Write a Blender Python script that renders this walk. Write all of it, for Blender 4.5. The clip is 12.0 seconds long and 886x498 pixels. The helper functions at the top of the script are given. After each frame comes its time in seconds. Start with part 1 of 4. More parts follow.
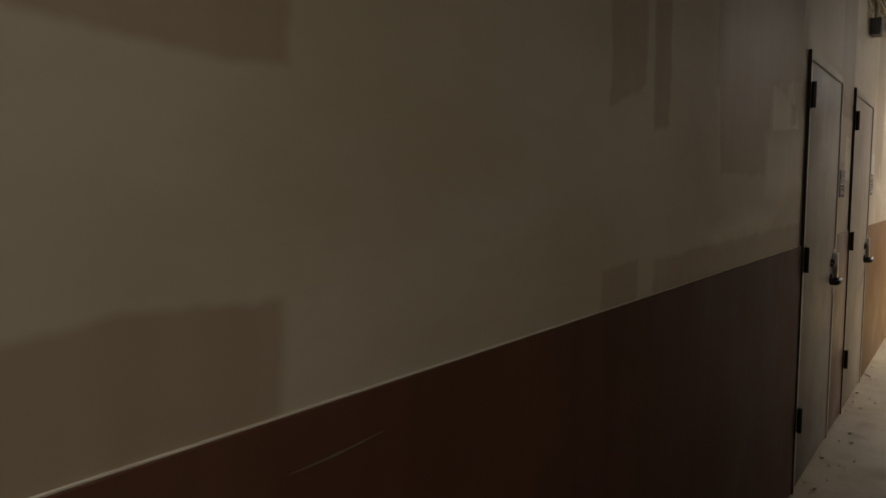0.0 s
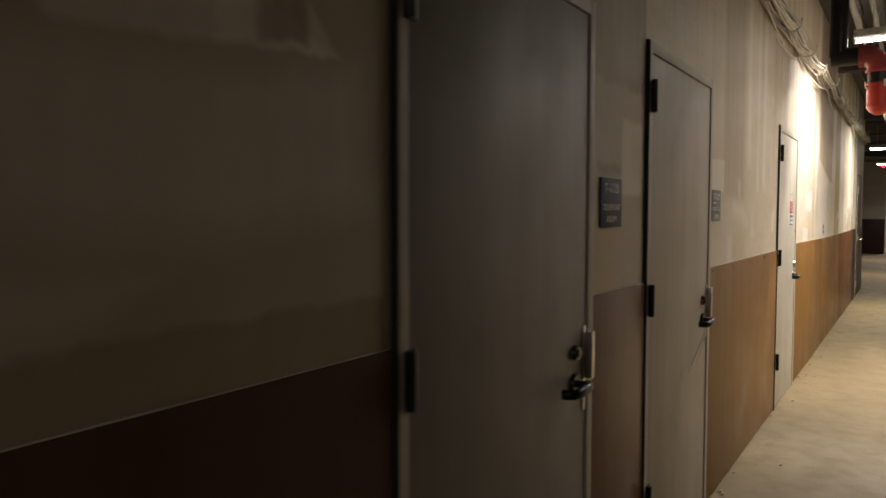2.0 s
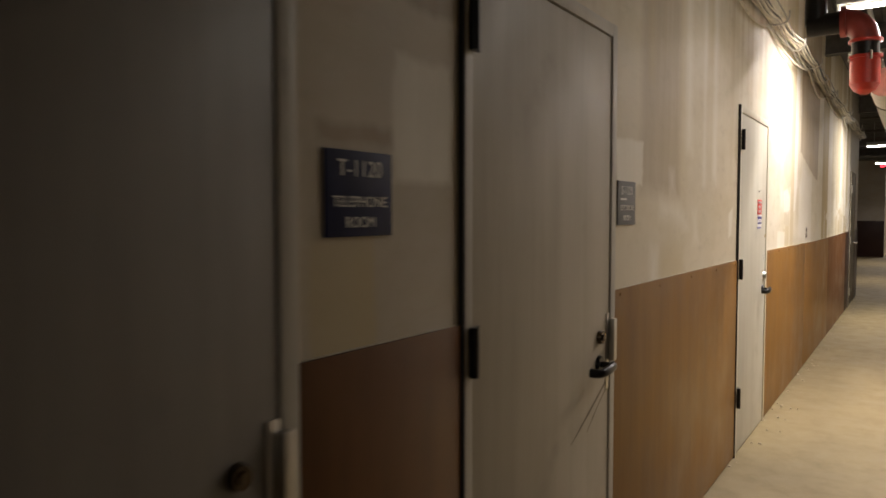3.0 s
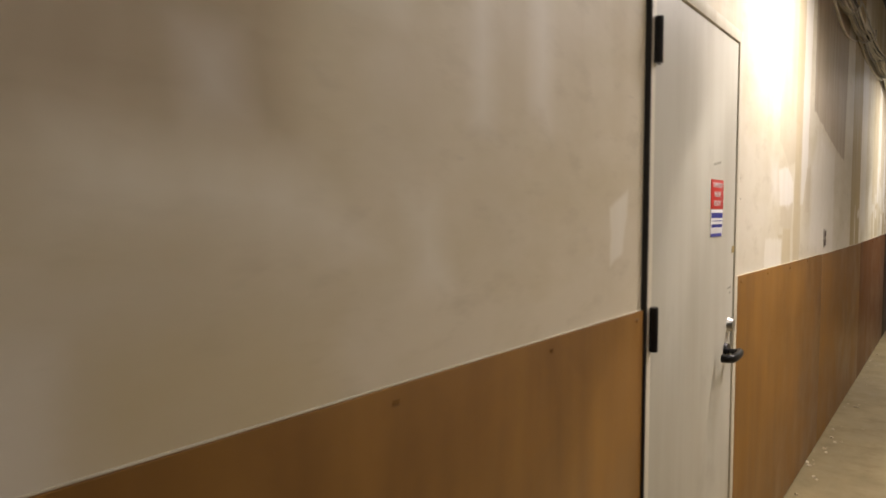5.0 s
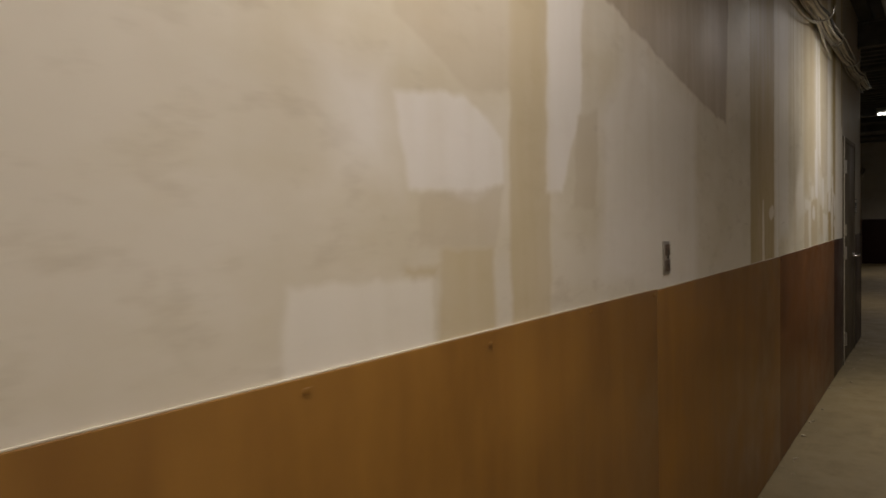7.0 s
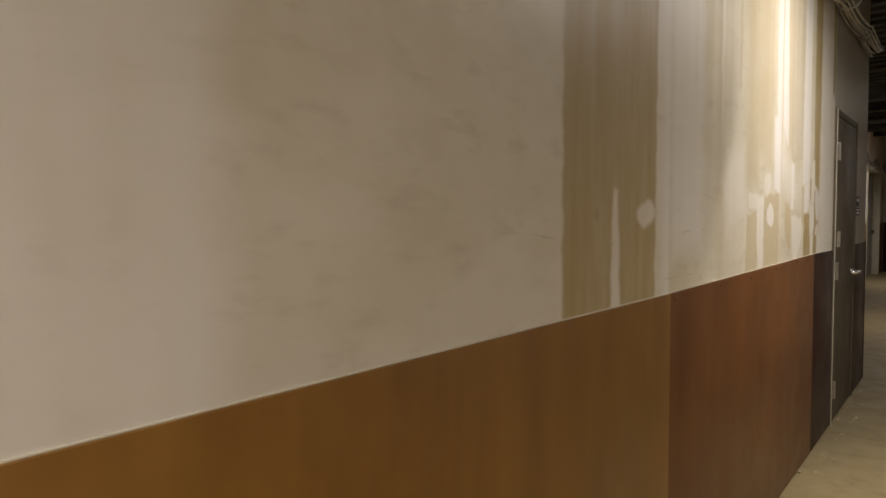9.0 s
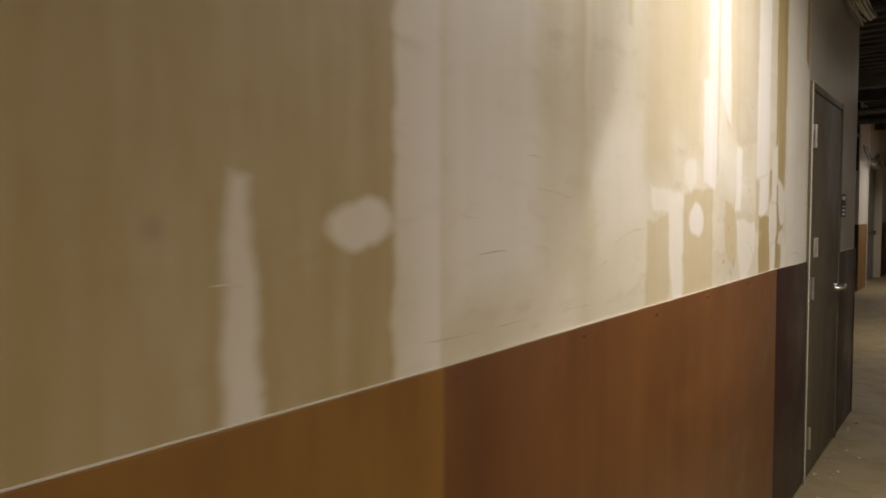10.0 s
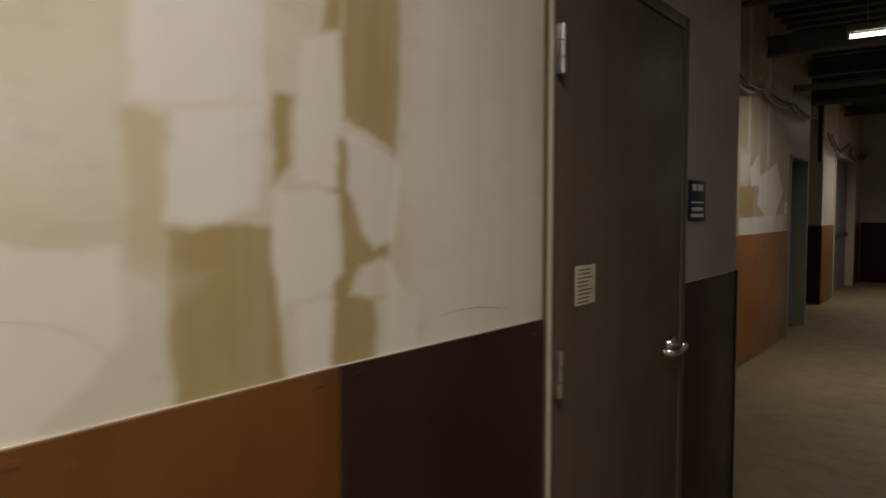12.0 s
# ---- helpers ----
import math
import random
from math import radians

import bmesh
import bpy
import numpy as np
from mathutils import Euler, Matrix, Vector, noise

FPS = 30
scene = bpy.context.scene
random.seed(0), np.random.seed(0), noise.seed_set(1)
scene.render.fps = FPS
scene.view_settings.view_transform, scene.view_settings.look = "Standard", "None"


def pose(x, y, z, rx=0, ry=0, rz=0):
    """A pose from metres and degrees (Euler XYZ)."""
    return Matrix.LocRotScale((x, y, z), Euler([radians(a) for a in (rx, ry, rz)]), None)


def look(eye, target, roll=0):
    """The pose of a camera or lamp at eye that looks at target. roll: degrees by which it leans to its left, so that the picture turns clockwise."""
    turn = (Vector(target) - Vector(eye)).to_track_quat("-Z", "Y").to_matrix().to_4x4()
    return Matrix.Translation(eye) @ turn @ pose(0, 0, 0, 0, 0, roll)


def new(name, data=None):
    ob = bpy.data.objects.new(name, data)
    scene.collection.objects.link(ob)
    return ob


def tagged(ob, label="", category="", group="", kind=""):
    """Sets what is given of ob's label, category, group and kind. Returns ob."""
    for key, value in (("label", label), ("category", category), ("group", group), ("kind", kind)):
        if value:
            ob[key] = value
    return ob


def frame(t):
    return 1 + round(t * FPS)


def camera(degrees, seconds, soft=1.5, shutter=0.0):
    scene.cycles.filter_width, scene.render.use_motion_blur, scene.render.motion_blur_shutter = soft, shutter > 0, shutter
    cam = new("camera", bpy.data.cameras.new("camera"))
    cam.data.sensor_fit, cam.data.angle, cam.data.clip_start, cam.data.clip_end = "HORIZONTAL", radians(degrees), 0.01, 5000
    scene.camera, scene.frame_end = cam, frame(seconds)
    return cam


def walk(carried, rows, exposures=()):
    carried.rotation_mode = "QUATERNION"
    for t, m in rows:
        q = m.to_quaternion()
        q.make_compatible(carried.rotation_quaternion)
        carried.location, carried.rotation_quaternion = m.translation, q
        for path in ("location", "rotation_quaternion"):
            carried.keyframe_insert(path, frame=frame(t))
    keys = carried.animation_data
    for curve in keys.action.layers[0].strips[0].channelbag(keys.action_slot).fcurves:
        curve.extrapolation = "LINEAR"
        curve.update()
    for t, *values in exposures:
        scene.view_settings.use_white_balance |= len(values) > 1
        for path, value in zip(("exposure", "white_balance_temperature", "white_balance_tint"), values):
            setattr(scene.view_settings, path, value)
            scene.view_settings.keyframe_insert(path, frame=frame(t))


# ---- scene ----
cam = camera(63.9, 12.0, 1.6, 0.4)
PATH = [
    (0, (0.666, 1.301, 1.515), (-0.526, 2.898, 1.347), 0.08),
    (0.5, (0.621, 2.016, 1.532), (-0.581, 3.607, 1.375), 0.14),
    (1, (0.727, 2.7, 1.541), (-0.468, 4.298, 1.404), -0.30),
    (1.5, (0.777, 3.34, 1.53), (-0.392, 4.959, 1.412), -0.04),
    (2, (0.874, 3.965, 1.518), (-0.231, 5.629, 1.415), 0.02),
    (2.5, (0.858, 4.596, 1.51), (-0.244, 6.263, 1.41), 0.38),
    (3, (0.918, 5.241, 1.511), (-0.191, 6.903, 1.414), -0.03),
    (3.2, (0.878, 5.478, 1.515), (-0.235, 7.136, 1.42), -0.12),
    (4.8, (0.714, 7.677, 1.512), (-0.458, 9.294, 1.401), 0.37),
    (5, (0.699, 7.952, 1.503), (-0.473, 9.569, 1.394), 0.13),
    (5.5, (0.636, 8.677, 1.496), (-0.549, 10.284, 1.401), -0.30),
    (6, (0.686, 9.415, 1.483), (-0.486, 11.032, 1.373), 0.36),
    (6.5, (0.699, 10.062, 1.483), (-0.469, 11.68, 1.364), 0.77),
    (7, (0.782, 10.666, 1.47), (-0.367, 12.301, 1.393), -1.21),
    (8.8, (0.757, 12.716, 1.491), (-0.437, 14.317, 1.402), -0.2),
    (9, (0.789, 12.924, 1.477), (-0.409, 14.523, 1.383), -0.13),
    (9.5, (0.732, 13.533, 1.468), (-0.47, 15.129, 1.379), -0.21),
    (10, (0.761, 14.197, 1.496), (-0.447, 15.787, 1.398), -0.13),
    (10.5, (0.764, 14.855, 1.471), (-0.441, 16.448, 1.376), -0.37),
    (11, (0.813, 15.567, 1.497), (-0.401, 17.152, 1.395), -0.19),
    (11.5, (0.845, 16.224, 1.465), (-0.354, 17.823, 1.376), -0.54),
    (12, (0.874, 16.88, 1.504), (-0.325, 18.478, 1.399), 0.04),
]
EXPOSURES = [(0, 1.15), (0.5, 0.95), (1.5, 1.1), (2.5, 1.0), (3.2, 1.05), (4.8, 0.7), (5.5, 0.4), (6.0, 0.02), (6.5, -0.2), (7.0, -0.6), (8.8, 0.3), (9.5, 0.7), (10.0, 0.65), (10.5, 0.25), (11.0, -0.45), (11.5, -0.3), (12, -0.1)]
walk(cam, [(t, look(eye, target, roll)) for t, eye, target, roll in PATH], EXPOSURES)

# ---- light ----
world = bpy.data.worlds.new("world")
scene.world = world
world.use_nodes = True
world.node_tree.nodes["Background"].inputs[0].default_value = (0.02, 0.02, 0.022, 1)
world.node_tree.nodes["Background"].inputs[1].default_value = 0.05

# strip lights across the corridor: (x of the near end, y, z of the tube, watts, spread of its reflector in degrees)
# the one at y 9.0 is an unseen fill, added to brighten door and wall
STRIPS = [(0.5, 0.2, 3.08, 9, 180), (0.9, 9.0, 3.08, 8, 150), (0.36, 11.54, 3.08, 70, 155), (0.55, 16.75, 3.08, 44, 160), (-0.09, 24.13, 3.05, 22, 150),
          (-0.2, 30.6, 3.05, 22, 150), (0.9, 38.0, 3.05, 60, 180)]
STRIP_LENGTH = 1.22
COOL_STRIP = 16.75
LAMP_COLOUR = (1.0, 0.90, 0.86)


def area_lamp(x, y, z, watts, spread):
    data = bpy.data.lights.new("strip_lamp", "AREA")
    data.shape, data.size, data.size_y = "RECTANGLE", STRIP_LENGTH - 0.06, 0.07
    data.energy, data.color, data.spread = watts, (1.0, 0.92, 0.89) if y == COOL_STRIP else LAMP_COLOUR, radians(spread)
    ob = new("strip_lamp", data)
    ob.matrix_world = pose(x + STRIP_LENGTH / 2, y, z)
    return ob


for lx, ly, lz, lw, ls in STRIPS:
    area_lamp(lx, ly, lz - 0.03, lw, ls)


# ---- materials ----
class Nodes:
    """A node material with short calls."""

    def __init__(self, name):
        self.mat = bpy.data.materials.new(name)
        self.mat.use_nodes = True
        self.tree = self.mat.node_tree
        self.bsdf = self.tree.nodes["Principled BSDF"]
        self.coord = self.tree.nodes.new("ShaderNodeNewGeometry").outputs["Position"]

    def put(self, socket, value):
        if hasattr(value, "is_linked"):
            self.tree.links.new(value, socket)
        elif isinstance(value, tuple) and len(value) == 3 and socket.type == "RGBA":
            socket.default_value = (*value, 1)
        else:
            socket.default_value = value

    def math(self, op, a, b=0.0, clamp=False):
        n = self.tree.nodes.new("ShaderNodeMath")
        n.operation, n.use_clamp = op, clamp
        self.put(n.inputs[0], a)
        self.put(n.inputs[1], b)
        return n.outputs[0]

    def scaled(self, scale):
        n = self.tree.nodes.new("ShaderNodeVectorMath")
        n.operation = "MULTIPLY"
        self.put(n.inputs[0], self.coord)
        n.inputs[1].default_value = scale
        return n.outputs[0]

    def noise(self, scale=(1, 1, 1), size=1.0, detail=4.0, rough=0.55):
        n = self.tree.nodes.new("ShaderNodeTexNoise")
        self.put(n.inputs["Vector"], self.scaled(scale))
        n.inputs["Scale"].default_value, n.inputs["Detail"].default_value, n.inputs["Roughness"].default_value = size, detail, rough
        return n.outputs["Fac"]

    def ramp(self, value, lo, hi, out_lo=0.0, out_hi=1.0):
        n = self.tree.nodes.new("ShaderNodeMapRange")
        self.put(n.inputs[0], value)
        for i, v in enumerate((lo, hi, out_lo, out_hi)):
            n.inputs[i + 1].default_value = v
        return n.outputs[0]

    def mix(self, fac, a, b, blend="MIX"):
        n = self.tree.nodes.new("ShaderNodeMix")
        n.data_type, n.blend_type = "RGBA", blend
        self.put(n.inputs[0], fac)
        self.put(n.inputs[6], a)
        self.put(n.inputs[7], b)
        return n.outputs[2]

    def axes(self):
        n = self.tree.nodes.new("ShaderNodeSeparateXYZ")
        self.put(n.inputs[0], self.coord)
        return n.outputs

    def random(self):
        return self.tree.nodes.new("ShaderNodeObjectInfo").outputs["Random"]

    def done(self, colour, rough=0.6, metal=0.0, bump=None, strength=0.2, depth=0.01):
        self.put(self.bsdf.inputs["Base Color"], colour)
        self.put(self.bsdf.inputs["Roughness"], rough)
        self.put(self.bsdf.inputs["Metallic"], metal)
        if bump is not None:
            n = self.tree.nodes.new("ShaderNodeBump")
            n.inputs["Strength"].default_value, n.inputs["Distance"].default_value = strength, depth
            self.put(n.inputs["Height"], bump)
            self.tree.links.new(n.outputs[0], self.bsdf.inputs["Normal"])
        return self.mat


def plain(name, colour, rough=0.5, metal=0.0, vary=0.25, size=9.0, gloss=0.5):
    n = Nodes(name)
    n.bsdf.inputs["Specular IOR Level"].default_value = gloss
    grain = n.noise((1, 1, 1), size)
    dark = tuple(c * (1 - vary) for c in colour)
    light = tuple(min(1, c * (1 + vary)) for c in colour)
    fine = n.noise((1, 1, 1), 140.0, 2.0)
    return n.done(n.mix(n.ramp(grain, 0.3, 0.7), dark, light), n.ramp(grain, 0.2, 0.8, rough * 0.85, min(1, rough * 1.15)), metal, fine, 0.08, 0.002)


PAINT = {"W": (0.72, 0.68, 0.58), "H": (0.84, 0.80, 0.72), "G": (0.76, 0.73, 0.67), "F": (0.50, 0.43, 0.30), "T": (0.50, 0.41, 0.23), "O": (0.345, 0.25, 0.085), "D": (0.30, 0.225, 0.14)}
STRENGTH = {"H": 0.55, "F": 0.55, "W": 0.85, "G": 0.8, "T": 0.75, "O": 0.9, "D": 0.75}


def wall_paint(name, base, patches, streaks=0.35, strokes=()):
    """Painted plasterboard with brushed-on touch-up patches (y0, y1, z0, z1, paint), many-sided strokes (paint, y, z, y, z, ...;
    s: feathered edge, e: oval) and runs down from the top."""
    n = Nodes(name)
    _, y, z = n.axes()
    cloud = n.noise((1, 1, 1), 1.3, 5.0)
    run = n.noise((1, 7, 0.25), 1.0, 4.0)
    high = n.ramp(z, 1.5, 2.7)
    colour = n.mix(n.ramp(cloud, 0.35, 0.7), tuple(c * 0.88 for c in base), base)
    smear = n.noise((1, 0.8, 1.7), 2.1, 5.0, 0.6)
    colour = n.mix(n.ramp(smear, 0.44, 0.64, 0.0, 0.42), colour, (base[0] * 0.72, base[1] * 0.68, base[2] * 0.52))
    rub = n.noise((1, 1.4, 3.2), 4.5, 5.0, 0.65)
    colour = n.mix(n.ramp(rub, 0.54, 0.70, 0.0, 0.38), colour, (0.42, 0.36, 0.25))
    stain = n.math("MULTIPLY", n.ramp(run, 0.5, 0.66), n.math("MULTIPLY", high, streaks))
    colour = n.mix(stain, colour, (0.40, 0.30, 0.14))
    wob_y = n.math("MULTIPLY", n.math("SUBTRACT", n.noise((0, 5, 9), 1.0, 5.0), 0.5), 0.05)
    wob_z = n.math("MULTIPLY", n.math("SUBTRACT", n.noise((0, 8, 1.5), 1.0, 6.0, 0.62), 0.5), 0.06)
    yy, zz = n.math("ADD", y, wob_y), n.math("ADD", z, wob_z)
    thin = n.ramp(n.noise((1, 10, 1.2), 1.5, 4.0), 0.25, 0.6, 0.72, 1.0)
    for stroke in strokes:
        code, soft, oval = stroke[0][0], "s" in stroke[0][1:], "e" in stroke[0][1:]
        pts = [Vector(stroke[k:k + 2]) for k in range(1, len(stroke), 2)]
        mid = sum(pts, Vector((0, 0))) / len(pts)
        if oval:
            ry, rz = max(abs(p.x - mid.x) for p in pts), max(abs(p.y - mid.y) for p in pts)
            ey = n.math("POWER", n.math("DIVIDE", n.math("SUBTRACT", yy, mid.x), ry), 2.0)
            ez = n.math("POWER", n.math("DIVIDE", n.math("SUBTRACT", zz, mid.y), rz), 2.0)
            inside = n.math("MULTIPLY", n.math("SUBTRACT", 1.0, n.math("SQRT", n.math("ADD", ey, ez))), min(ry, rz))
        else:
            inside = None
            for p, q in zip(pts, pts[1:] + pts[:1]):
                side = Vector((p.y - q.y, q.x - p.x)).normalized()
                side = side if side.dot(mid - p) > 0 else -side
                d = n.math("ADD", n.math("MULTIPLY", yy, side.x), n.math("ADD", n.math("MULTIPLY", zz, side.y), -side.dot(p)))
                inside = d if inside is None else n.math("MINIMUM", inside, d)
        mask = n.math("MULTIPLY", n.math("ADD", inside, 0.03 if soft else 0.003), 11.0 if soft else 70.0, True)
        colour = n.mix(n.math("MULTIPLY", n.math("MULTIPLY", mask, thin), STRENGTH[code] * (0.75 if soft else 1.0)), colour, PAINT[code])
    for y0, y1, z0, z1, paint in patches:
        a = n.math("SUBTRACT", (y1 - y0) / 2, n.math("ABSOLUTE", n.math("SUBTRACT", yy, (y0 + y1) / 2)))
        b = n.math("SUBTRACT", (z1 - z0) / 2, n.math("ABSOLUTE", n.math("SUBTRACT", zz, (z0 + z1) / 2)))
        if paint.islower():
            ey = n.math("POWER", n.math("DIVIDE", n.math("SUBTRACT", yy, (y0 + y1) / 2), (y1 - y0) / 2), 2.0)
            ez = n.math("POWER", n.math("DIVIDE", n.math("SUBTRACT", zz, (z0 + z1) / 2), (z1 - z0) / 2), 2.0)
            a = b = n.math("MULTIPLY", n.math("SUBTRACT", 1.0, n.math("SQRT", n.math("ADD", ey, ez))), min(y1 - y0, z1 - z0) / 2)
            paint = paint.upper()
        mask = n.math("MULTIPLY", n.math("MINIMUM", a, b), 14.0 if paint == "F" else 45.0, True)
        colour = n.mix(n.math("MULTIPLY", n.math("MULTIPLY", mask, thin), STRENGTH[paint]), colour, PAINT[paint])
    scuff = n.ramp(n.noise((1, 2.2, 14), 1.1, 6.0, 0.6), 0.71, 0.78, 0.0, 0.45)
    colour = n.mix(scuff, colour, (0.30, 0.27, 0.22))
    grain = n.noise((1, 1, 1), 160.0, 3.0)
    return n.done(colour, n.ramp(cloud, 0.3, 0.7, 0.46, 0.62), 0.0, grain, 0.08, 0.003)


def panel_board(name, colour, deep, gloss=0.5, rough=0.37):
    n = Nodes(name)
    n.bsdf.inputs["Specular IOR Level"].default_value = gloss
    grain = n.noise((1, 5, 0.7), 1.6, 6.0, 0.6)
    blot = n.noise((1, 1, 1), 2.6, 4.0)
    c = n.mix(n.ramp(grain, 0.3, 0.7), deep, colour)
    c = n.mix(n.ramp(blot, 0.45, 0.75, 0.0, 0.45), c, tuple(v * 1.35 for v in colour))
    c = n.mix(n.ramp(n.noise((1, 3, 9), 2.0, 6.0, 0.65), 0.70, 0.77, 0.0, 0.4), c, tuple(v * 1.9 for v in colour))
    fine = n.noise((1, 1, 1), 120.0, 3.0)
    return n.done(c, n.ramp(blot, 0.3, 0.7, rough - 0.09, rough + 0.09), 0.0, fine, 0.10, 0.003)


def door_paint(name, base, grime, gloss=0.5):
    n = Nodes(name)
    n.bsdf.inputs["Specular IOR Level"].default_value = gloss
    run = n.noise((1, 6, 0.5), 1.4, 5.0)
    blot = n.noise((1, 1, 1), 3.0, 5.0)
    c = n.mix(n.ramp(run, 0.42, 0.72, 0.0, 0.55), base, grime)
    c = n.mix(n.ramp(blot, 0.60, 0.78, 0.0, 0.35), c, tuple(v * 0.55 for v in grime))
    scratch = n.ramp(n.noise((1, 16, 2.5), 1.5, 5.0), 0.72, 0.76, 0.0, 0.3)
    c = n.mix(scratch, c, (0.12, 0.10, 0.08))
    fine = n.noise((1, 1, 1), 60.0, 3.0)
    return n.done(c, n.ramp(blot, 0.3, 0.7, 0.42, 0.6), 0.0, fine, 0.10, 0.002)


def concrete(name, base):
    n = Nodes(name)
    big = n.noise((1, 0.5, 1), 0.9, 6.0, 0.6)
    mid = n.noise((1, 1, 1), 5.0, 6.0, 0.65)
    c = n.mix(n.ramp(big, 0.35, 0.65), tuple(v * 0.68 for v in base), base)
    c = n.mix(n.ramp(mid, 0.5, 0.72, 0.0, 0.5), c, tuple(v * 0.55 for v in base))
    c = n.mix(n.ramp(n.noise((1, 1, 1), 20.0, 3.0), 0.72, 0.78, 0.0, 0.35), c, (0.10, 0.08, 0.06))
    c = n.mix(n.ramp(n.noise((2.5, 0.4, 1), 2.2, 5.0), 0.62, 0.72, 0.0, 0.35), c, tuple(min(1, v * 1.35) for v in base))
    fine = n.noise((1, 1, 1), 60.0, 4.0)
    return n.done(c, n.ramp(mid, 0.3, 0.7, 0.5, 0.8), 0.0, fine, 0.3, 0.004)


def glow(name, colour, strength):
    n = Nodes(name)
    n.put(n.bsdf.inputs["Emission Color"], colour)
    n.bsdf.inputs["Emission Strength"].default_value = strength
    return n.done((0.8, 0.8, 0.8), 0.4)


TOP = 3.7
# the last patch, D, paints in the shade high above the lamp cutoff
PATCH_B = [(6.42, 6.66, 1.57, 1.86, "W"), (6.19, 6.44, 1.64, 1.70, "D"), (6.17, 6.38, 1.0, 1.48, "T"), (6.1, 6.75, 1.95, TOP, "D")]
STROKES_A1 = [
    ('D', 1.573, 3.7, 1.896, 3.7, 1.892, 1.661, 1.795, 1.652, 1.63, 1.661, 1.569, 1.671),
    ('D', 1.476, 1.382, 1.556, 1.388, 1.717, 1.396, 1.873, 1.382, 1.857, 1.1, 1.806, 1.1, 1.468, 1.1),
    ('D', 2.793, 3.7, 3.035, 3.7, 3.039, 1.77, 2.819, 1.692),
    ('D', 3.009, 3.7, 3.223, 3.7, 3.211, 1.68, 3.087, 1.669),
    ('D', 3.605, 3.7, 5.032, 3.7, 4.957, 2.006, 4.378, 1.917, 3.622, 1.833),
    ('D', 3.656, 1.85, 4.39, 1.927, 4.326, 1.564, 3.695, 1.563),
    ('H', 4.409, 1.933, 4.61, 1.929, 4.948, 1.791, 4.406, 1.749),
    ('H', 4.661, 1.95, 4.769, 1.996, 4.948, 1.791, 4.673, 1.77),
    ('Hs', 4.29, 1.73, 4.99, 1.79, 5.04, 1.52, 4.66, 1.47, 4.32, 1.48)]
STROKES_A2 = [
    ('D', 4.736, 1.887, 4.864, 1.901, 4.863, 1.799, 4.753, 1.784),
    ('D', 2.793, 1.334, 3.011, 1.347, 3.013, 1.1, 2.774, 1.1),
    ('D', 3.115, 1.339, 3.585, 1.344, 5.07, 1.379, 5.098, 1.1, 3.118, 1.1),
    ('Hs', 3.58, 1.37, 4.03, 1.44, 4.53, 1.42, 4.42, 1.36, 3.66, 1.34)]
STROKES_A = STROKES_A1 + STROKES_A2
STROKES_C1 = [
    ('Ds', 8.02, 1.58, 8.02, 3.7, 8.6, 3.7, 8.59, 1.57, 8.28, 1.58),
    ('Ws', 8.28, 1.58, 8.59, 1.57, 8.75, 1.44, 8.35, 1.48, 8.27, 1.49),
    ('Ts', 8.293, 1.376, 8.664, 1.359, 8.699, 1.1, 8.298, 1.1),
    ('Gs', 8.16, 1.385, 8.271, 1.369, 8.276, 1.1, 8.136, 1.1),
    ('W', 9.622, 1.512, 9.745, 1.563, 9.711, 1.388, 9.622, 1.354),
    ('Fs', 9.088, 1.827, 9.165, 1.836, 9.184, 1.714, 9.103, 1.7),
    ('Fs', 9.34, 1.867, 9.493, 1.88, 9.437, 1.736, 9.359, 1.747),
    ('Ws', 8.65, 3.7, 8.719, 3.7, 8.813, 1.796, 8.677, 1.792),
    ('Gs', 8.42, 1.706, 8.497, 1.705, 8.513, 1.609, 8.437, 1.606),
    ('Gs', 8.977, 3.7, 9.074, 3.7, 9.069, 1.646, 9.002, 1.651),
    ('Gs', 9.182, 3.7, 9.319, 3.7, 9.301, 1.677, 9.216, 1.718)]
STROKES_C2 = [
    ('Ws', 8.815, 1.519, 8.904, 1.53, 8.945, 1.372, 8.834, 1.371),
    ('Fs', 8.813, 1.768, 8.959, 1.773, 8.903, 1.622, 8.798, 1.633)]
STROKES_C = STROKES_C1 + STROKES_C2
STROKES_D1 = [
    ('F', 11.637, 3.7, 12.091, 3.7, 12.052, 1.658, 11.882, 1.728, 11.645, 1.696),
    ('Gs', 11.45, 1.74, 11.62, 1.75, 11.64, 1.69, 11.64, 1.53, 11.5, 1.56),
    ('G', 11.637, 1.695, 11.861, 1.727, 11.928, 1.699, 12.019, 1.649, 12.016, 1.554, 11.891, 1.51, 11.67, 1.529),
    ('F', 11.7, 1.523, 12.016, 1.554, 11.982, 1.41, 11.696, 1.422),
    ('T', 11.771, 1.423, 11.972, 1.418, 11.976, 1.1, 11.743, 1.1),
    ('T', 11.657, 1.394, 11.774, 1.392, 11.762, 1.364, 11.656, 1.372),
    ('W', 11.372, 1.385, 11.747, 1.368, 11.747, 1.1, 11.553, 1.1, 11.357, 1.1),
    ('T', 12.072, 3.7, 12.27, 3.7, 12.236, 1.1, 12.032, 1.1),
    ('G', 12.292, 3.7, 12.54, 3.7, 12.433, 1.765, 12.305, 1.531, 12.212, 1.536)]
